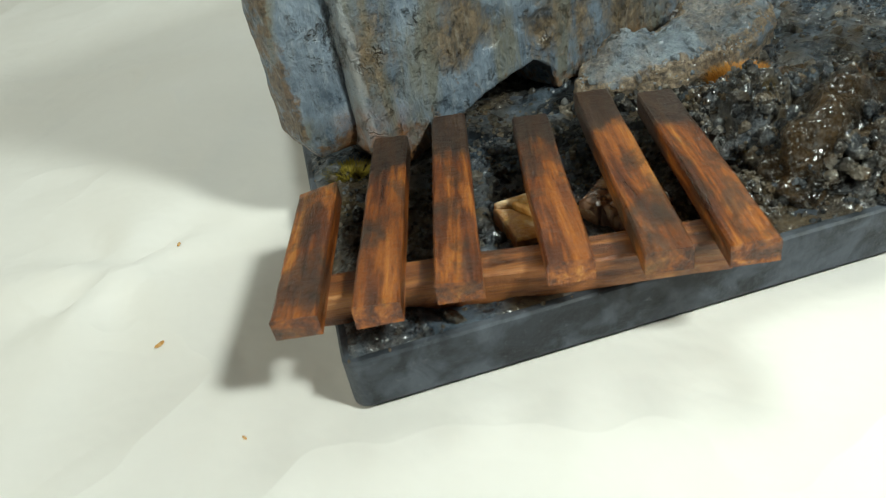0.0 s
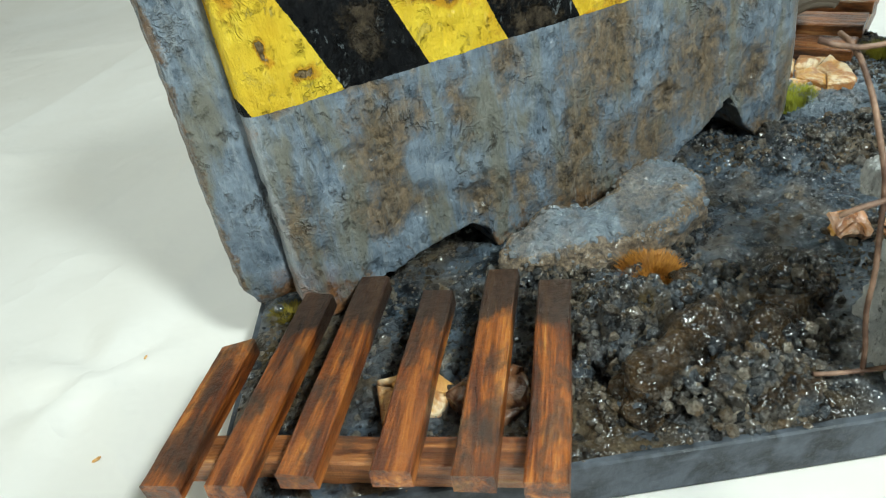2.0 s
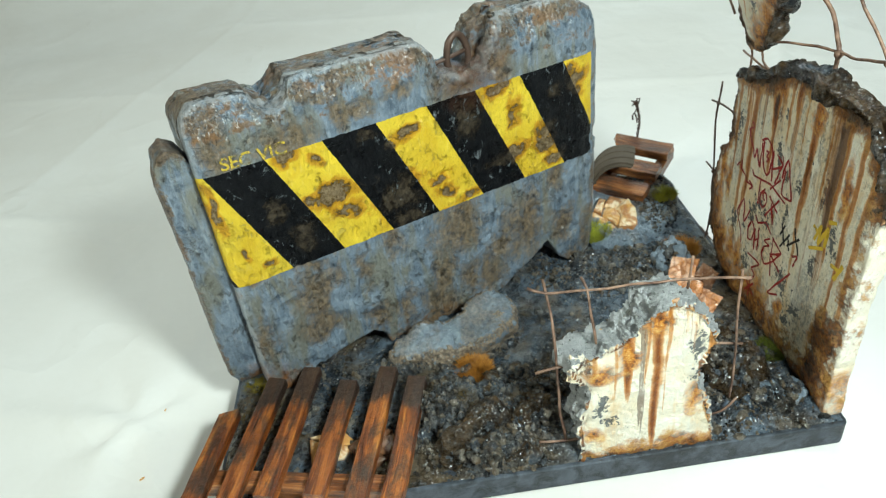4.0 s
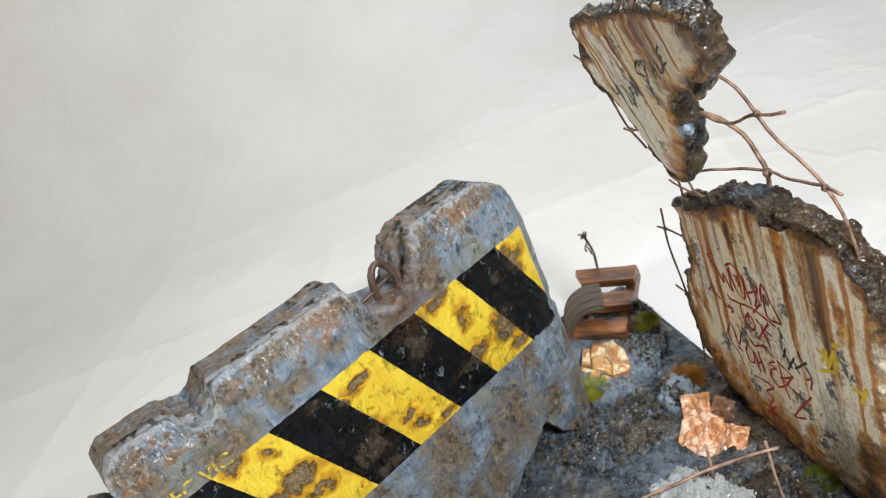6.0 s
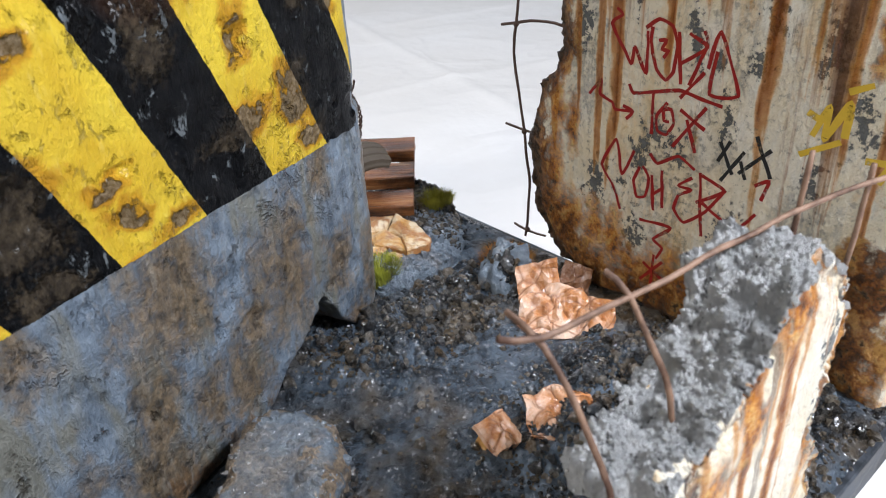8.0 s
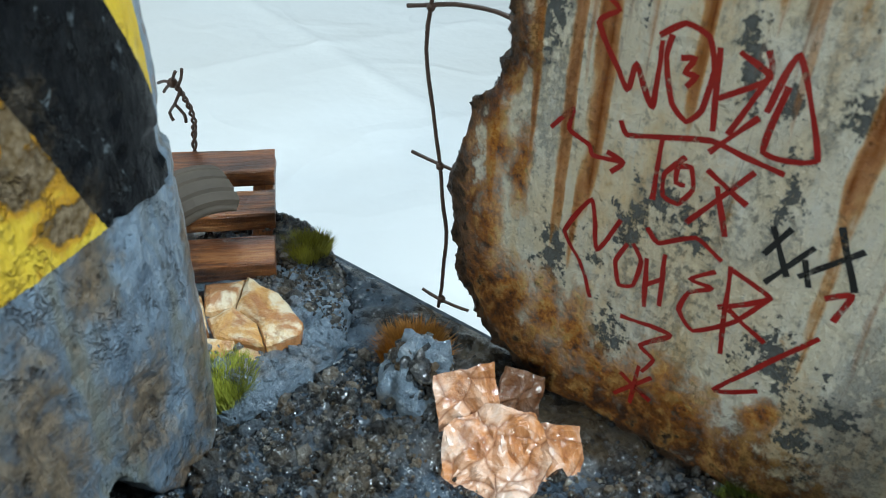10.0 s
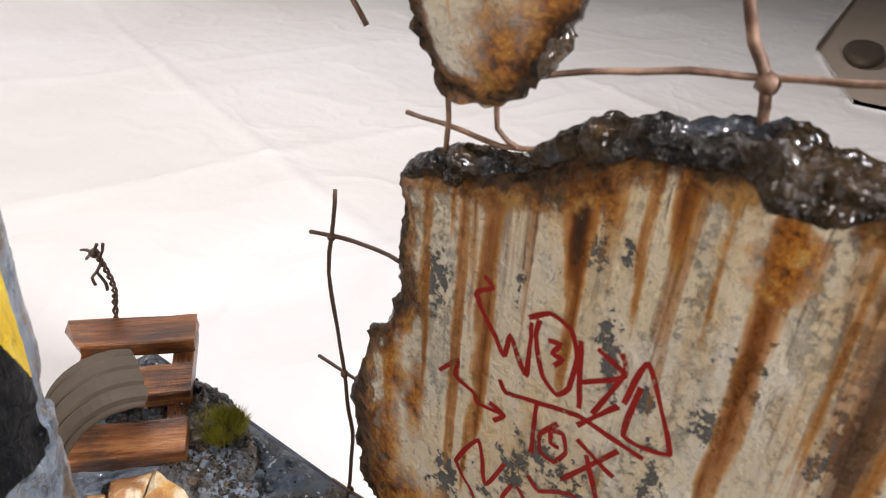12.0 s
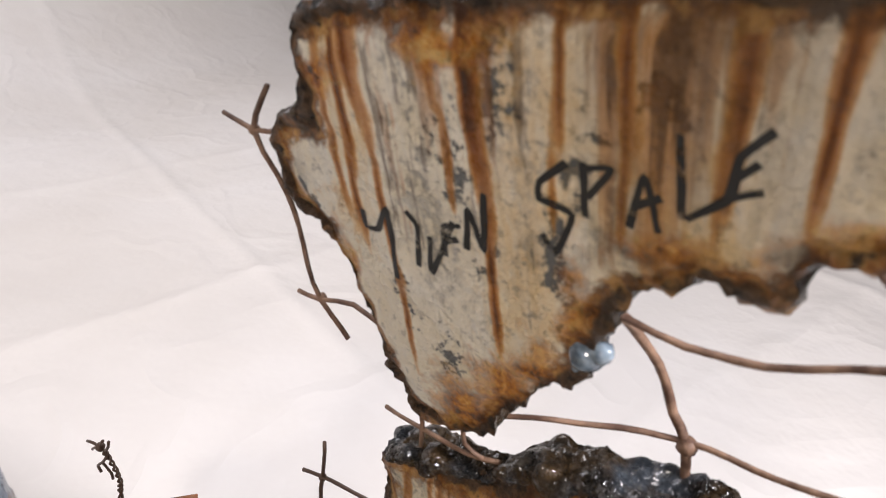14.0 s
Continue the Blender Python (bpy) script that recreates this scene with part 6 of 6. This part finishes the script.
def upper_wires():
    root = thing("fragment_wires", "rusty wires and steel rod joining wall and hanging fragment", "wire")
    wire("strand", "", [(2.184, 1.138, 1.819), (2.205, 1.201, 1.737), (2.226, 1.181, 1.662), (2.25, 1.165, 1.569), (2.27, 1.17, 1.49), (2.293, 1.166, 1.413), (2.316, 1.127, 1.329)], 0.0062, WIRE, root, [(2.293, 1.166, 1.413), (2.205, 1.201, 1.737)])
    wire("strand", "", [(2.295, 1.224, 1.407), (2.293, 1.166, 1.413), (2.287, 1.08, 1.432), (2.28, 1.0, 1.42)], 0.0062, WIRE, root)
    wire("strand", "", [(2.203, 1.275, 1.748), (2.205, 1.201, 1.737), (2.21, 1.14, 1.745), (2.22, 1.06, 1.74)], 0.0058, WIRE, root)
    wire("steel_rod", "", [(2.235, 0.64, 1.63), (2.275, 0.622, 1.603), (2.335, 0.615, 1.555), (2.385, 0.585, 1.48), (2.40, 0.553, 1.395), (2.398, 0.525, 1.355), (2.385, 0.51, 1.26)], 0.0102, WIRE, root, [(2.398, 0.525, 1.352)])
    wire("strand", "", [(2.31, 0.87, 1.305), (2.321, 0.798, 1.318), (2.365, 0.65, 1.348), (2.398, 0.525, 1.357), (2.37, 0.40, 1.385), (2.335, 0.27, 1.425), (2.304, 0.155, 1.462), (2.285, 0.075, 1.478)], 0.0068, WIRE, root)
    wire("strand", "", [(2.25, 0.66, 1.61), (2.275, 0.61, 1.602), (2.272, 0.53, 1.592), (2.268, 0.44, 1.605), (2.258, 0.36, 1.645), (2.253, 0.299, 1.671), (2.248, 0.23, 1.685), (2.245, 0.17, 1.705)], 0.0068, WIRE, root)
    wire("strand", "", [(2.18, 0.44, 1.83), (2.205, 0.41, 1.805), (2.235, 0.345, 1.745), (2.253, 0.299, 1.671), (2.268, 0.255, 1.60), (2.287, 0.20, 1.53), (2.304, 0.155, 1.462), (2.32, 0.13, 1.39), (2.335, 0.125, 1.30), (2.345, 0.12, 1.20)], 0.0068, WIRE, root, [(2.253, 0.299, 1.671), (2.304, 0.155, 1.462)])
    wire("strand", "", [(2.32, 0.955, 1.16), (2.32, 0.955, 1.22), (2.305, 0.955, 1.29)], 0.0062, WIRE, root)
    wire("strand", "", [(2.33, 1.05, 1.20), (2.32, 0.965, 1.205), (2.33, 0.86, 1.195), (2.335, 0.80, 1.205)], 0.0058, WIRE, root)
    wire("strand", "", [(2.30, 0.86, 1.30), (2.32, 0.865, 1.225), (2.33, 0.83, 1.20)], 0.0062, WIRE, root)
    return root

upper_wires()


def bent_wire():
    """Two strands twisted together, fraying into a barb with short spikes and two dangling ends."""
    bm = bmesh.new()
    stem = [Vector(p) for p in ((2.28, 2.10, 0.26), (2.27, 2.085, 0.33), (2.27, 2.068, 0.40), (2.27, 2.056, 0.44), (2.27, 2.065, 0.478), (2.27, 2.091, 0.509), (2.27, 2.117, 0.528))]
    for side in (0.0, math.pi):
        turn = []
        for k in range(49):
            s = 6 * k / 48
            n = min(int(s), 5)
            p = stem[n].lerp(stem[n + 1], s - n)
            turn.append(p + 0.0050 * Vector((math.cos(side + 0.75 * k), math.sin(side + 0.75 * k), 0)))
        tube(bm, turn, 0.0043, 6)
    for line in (((2.27, 2.132, 0.534), (2.268, 2.120, 0.555), (2.27, 2.107, 0.573)), ((2.272, 2.110, 0.530), (2.272, 2.086, 0.560), (2.27, 2.072, 0.588)), ((2.27, 2.125, 0.534), (2.268, 2.17, 0.531), (2.27, 2.212, 0.514)), ((2.272, 2.13, 0.532), (2.27, 2.165, 0.515), (2.27, 2.19, 0.493)), ((2.27, 2.10, 0.519), (2.268, 2.139, 0.47), (2.27, 2.18, 0.433), (2.27, 2.167, 0.412)), ((2.268, 2.139, 0.470), (2.27, 2.101, 0.448), (2.27, 2.10, 0.425))):
        tube(bm, line, 0.0046, 6)
    ball(bm, (2.27, 2.134, 0.535), 0.015)
    ob = part("bent_wire", bm, WIRE_DARK, smooth=True)
    tagged(ob, "thin twisted dark wire sticking up by the small pallet", "wire")


bent_wire()


# ---------------------------------------------------------------- grass tufts
def tuft(label, at, radius, height, blades, mat, seed, spread=0.7):
    r = random.Random(seed)
    bm = bmesh.new()
    for _ in range(blades):
        a, q = r.uniform(0, 2 * math.pi), radius * math.sqrt(r.random())
        base = Vector((q * math.cos(a), q * math.sin(a), 0))
        tip = base * (1 + spread) + Vector((r.uniform(-0.3, 0.3) * radius, r.uniform(-0.3, 0.3) * radius, height * r.uniform(0.6, 1.0)))
        side = Vector((-math.sin(a + 0.6), math.cos(a + 0.6), 0)) * 0.0015
        mid = (base + tip) / 2 + Vector((0, 0, 0.12 * height))
        v = [bm.verts.new(p) for p in (base - side, base + side, mid + side * 0.8, mid - side * 0.8, tip)]
        bm.faces.new((v[0], v[1], v[2], v[3]))
        bm.faces.new((v[3], v[2], v[4]))
    ob = part("grass_tuft", bm, mat, m=at_dm(*at))
    tagged(ob, label, "grass tuft", kind="stuff")


tuft("short orange straw tuft on the mud", (1.055, 0.525, 0.15), 0.064, 0.04, 2600, STRAW, 1, 0.35)
tuft("orange straw tuft behind a rubble lump", (2.20, 1.17, 0.12), 0.068, 0.062, 2800, STRAW, 2, 0.45)
tuft("bright green tuft beside the barrier end", (1.825, 1.37, 0.15), 0.056, 0.078, 2800, GREEN, 3, 0.4)
tuft("mossy yellow tuft under the barrier end", (0.10, 0.66, 0.112), 0.040, 0.030, 900, MOSS, 4)
tuft("dull green tuft beside the small pallet", (2.262, 1.60, 0.185), 0.052, 0.060, 2000, OLIVE, 5, 0.45)
tuft("dark green tuft at the foot of the tall wall", (2.285, 0.40, 0.12), 0.045, 0.040, 1400, SHADED_GREEN, 6)


# ---------------------------------------------------------------- writing on the walls
def strokes(name, label, slab, root, lines, width, mat, m=None):
    """Marker strokes laid on the rough painted face of a slab; lines of (y, z) points."""
    me = slab.data
    tree = BVHTree.FromPolygons([v.co / K for v in me.vertices], [p.vertices[:] for p in me.polygons])
    bm = bmesh.new()
    for n, line in enumerate(lines):
        pts = [Vector((0, y, z)) for y, z in line]
        path = []
        for i in range(len(pts) - 1):
            p0, p1, p2, p3 = pts[max(i - 1, 0)], pts[i], pts[i + 1], pts[min(i + 2, len(pts) - 1)]
            k = max(2, int((p2 - p1).length / 0.006))
            for s in range(k):
                t = s / k
                smooth_p = 0.5 * (2 * p1 + (p2 - p0) * t + (2 * p0 - 5 * p1 + 4 * p2 - p3) * t * t + (3 * p1 - p0 - 3 * p2 + p3) * t ** 3)
                path.append(p1.lerp(p2, t).lerp(smooth_p, 0.5))
        path.append(pts[-1])
        last = None
        for i, p in enumerate(path):
            d = (path[min(i + 1, len(path) - 1)] - path[max(i - 1, 0)]).normalized()
            side = Vector((0, -d.z, d.y)) * width * 0.5 * (1 + 0.35 * noise.noise(p * 22 + Vector((n, 0, 0))))
            row = []
            for f in (-1, 0, 1):
                q = p + side * f
                hit = tree.ray_cast(Vector((-1.0 if m else 1.5, q.y, q.z)), Vector((1, 0, 0)))
                row.append(bm.verts.new((hit[0].x - 0.0016, q.y, q.z)) if hit[0] is not None else None)
            if last and all(row) and all(last):
                bm.faces.new((last[0], last[1], row[1], row[0]))
                bm.faces.new((last[1], last[2], row[2], row[1]))
            last = row
    bmesh.ops.delete(bm, geom=[v for v in bm.verts if not v.link_faces], context="VERTS")
    ob = part(name, bm, mat, root, label, smooth=True)
    return ob


TOP_WORD = [
    [(0.855, 0.973), (0.835, 0.958), (0.867, 0.932), (0.801, 0.837), (0.793, 0.882), (0.753, 0.819), (0.757, 0.926)],
    [(0.763, 0.933), (0.726, 0.958), (0.687, 0.946), (0.669, 0.899), (0.674, 0.836), (0.695, 0.811), (0.723, 0.834), (0.747, 0.901), (0.743, 0.938)],
    [(0.724, 0.906), (0.701, 0.910), (0.713, 0.886), (0.693, 0.885), (0.706, 0.865)],
    [(0.668, 0.934), (0.651, 0.808)],
    [(0.639, 0.934), (0.589, 0.907), (0.654, 0.860)],
    [(0.601, 0.944), (0.590, 0.912), (0.628, 0.809)],
    [(0.582, 0.857), (0.560, 0.947), (0.497, 0.808), (0.572, 0.797), (0.562, 0.901)],
]
MIDDLE_WORD = [
    [(0.803, 0.783), (0.788, 0.761), (0.732, 0.774), (0.650, 0.793), (0.594, 0.782), (0.533, 0.773)],
    [(0.726, 0.773), (0.722, 0.662)],
    [(0.682, 0.755), (0.710, 0.716), (0.706, 0.676), (0.678, 0.671), (0.659, 0.704), (0.669, 0.740), (0.690, 0.735), (0.689, 0.706), (0.673, 0.706)],
    [(0.648, 0.774), (0.590, 0.847)],
    [(0.644, 0.745), (0.572, 0.706)],
    [(0.574, 0.763), (0.657, 0.643)],
    [(0.623, 0.723), (0.591, 0.642)],
    [(0.934, 0.733), (0.892, 0.781), (0.897, 0.740), (0.855, 0.722), (0.844, 0.706), (0.785, 0.711)],
    [(0.819, 0.721), (0.785, 0.711), (0.806, 0.686)],
]
LOWER_WORD = [
    [(0.803, 0.417), (0.839, 0.486), (0.879, 0.537), (0.832, 0.623), (0.806, 0.525), (0.770, 0.604)],
    [(0.750, 0.562), (0.767, 0.517), (0.751, 0.472), (0.725, 0.482), (0.719, 0.535), (0.740, 0.567)],
    [(0.720, 0.609), (0.695, 0.586), (0.635, 0.622), (0.585, 0.597)],
    [(0.710, 0.548), (0.696, 0.446)],
    [(0.679, 0.570), (0.669, 0.462)],
    [(0.704, 0.492), (0.671, 0.522)],
    [(0.590, 0.573), (0.628, 0.541), (0.589, 0.539), (0.625, 0.513), (0.634, 0.471), (0.600, 0.441), (0.540, 0.494), (0.497, 0.563)],
    [(0.569, 0.594), (0.546, 0.418)],
    [(0.564, 0.588), (0.497, 0.563), (0.571, 0.510)],
    [(0.553, 0.516), (0.484, 0.477)],
]
LOW_MARKS = [
    [(0.737, 0.406), (0.636, 0.412), (0.687, 0.360), (0.656, 0.341), (0.673, 0.301)],
    [(0.718, 0.217), (0.651, 0.299)],
    [(0.714, 0.275), (0.644, 0.241)],
    [(0.680, 0.312), (0.682, 0.212)],
    [(0.411, 0.528), (0.538, 0.339), (0.469, 0.378)],
    [(0.425, 0.599), (0.392, 0.620), (0.403, 0.567)],
]
TALLY = [
    [(0.527, 0.636), (0.499, 0.695)],
    [(0.526, 0.688), (0.485, 0.612)],
    [(0.513, 0.588), (0.461, 0.677)],
    [(0.469, 0.651), (0.451, 0.607)],
    [(0.437, 0.722), (0.391, 0.626)],
    [(0.470, 0.619), (0.398, 0.696)],
]
SCRIBBLE = [
    [(0.336, 0.703), (0.254, 0.751)],
    [(0.316, 0.751), (0.291, 0.823), (0.289, 0.748), (0.251, 0.837), (0.248, 0.761)],
    [(0.260, 0.859), (0.214, 0.881)],
    [(0.199, 0.721), (0.143, 0.727)],
    [(0.166, 0.679), (0.135, 0.759)],
    [(0.334, 0.802), (0.305, 0.789)],
]
FIRST_WORD = [
    [(0.956, 0.450), (0.958, 0.419), (0.937, 0.420), (0.912, 0.464), (0.913, 0.396), (0.918, 0.340)],
    [(0.880, 0.469), (0.865, 0.449), (0.872, 0.381)],
    [(0.845, 0.440), (0.850, 0.378), (0.802, 0.479)],
    [(0.792, 0.476), (0.820, 0.465), (0.822, 0.418)],
    [(0.822, 0.441), (0.798, 0.453)],
    [(0.787, 0.441), (0.776, 0.508), (0.762, 0.447), (0.752, 0.536)],
]
SECOND_WORD = [
    [(0.648, 0.603), (0.679, 0.573), (0.679, 0.552), (0.642, 0.541), (0.662, 0.484), (0.679, 0.504)],
    [(0.631, 0.609), (0.627, 0.543)],
    [(0.631, 0.601), (0.600, 0.609), (0.625, 0.568)],
    [(0.579, 0.547), (0.567, 0.612), (0.549, 0.551)],
    [(0.577, 0.573), (0.549, 0.592)],
    [(0.537, 0.663), (0.529, 0.575)],
    [(0.464, 0.680), (0.486, 0.652), (0.490, 0.610), (0.525, 0.575)],
    [(0.488, 0.629), (0.470, 0.650)],
    [(0.490, 0.610), (0.463, 0.624)],
]
for words in (TOP_WORD, MIDDLE_WORD, LOWER_WORD, LOW_MARKS):
    strokes("red_graffiti", "red marker graffiti", WALL_SLAB, WALL, words, 0.0092, RED)
strokes("tally_marks", "black marker tally strokes", WALL_SLAB, WALL, TALLY, 0.0095, BLACK)
strokes("yellow_scribble", "faded yellow marker scribble", WALL_SLAB, WALL, SCRIBBLE, 0.015, YELLOW)
for words in (FIRST_WORD, SECOND_WORD):
    strokes("black_lettering", "black hand-painted letters", UP_SLAB, UP, words, 0.0088, BLACK, True)


def crumb(at, size, seed):
    bm = stone_mesh((0, 0, 0), (size, size * 0.45, size * 0.35), seed)
    tagged(part("crumb", bm, GOLD, m=at_dm(*at, 0, 0, seed * 40), smooth=True), "tiny brown crumb lying on the paper", "crumb", "crumbs on the paper")


for n, (x, y, s) in enumerate(((-0.373, 0.339, 0.011), (-0.35, 0.70, 0.008), (-0.20, 0.02, 0.006))):
    crumb((x, y, crease(x, y) + 0.3 * s), s, n + 1.0)
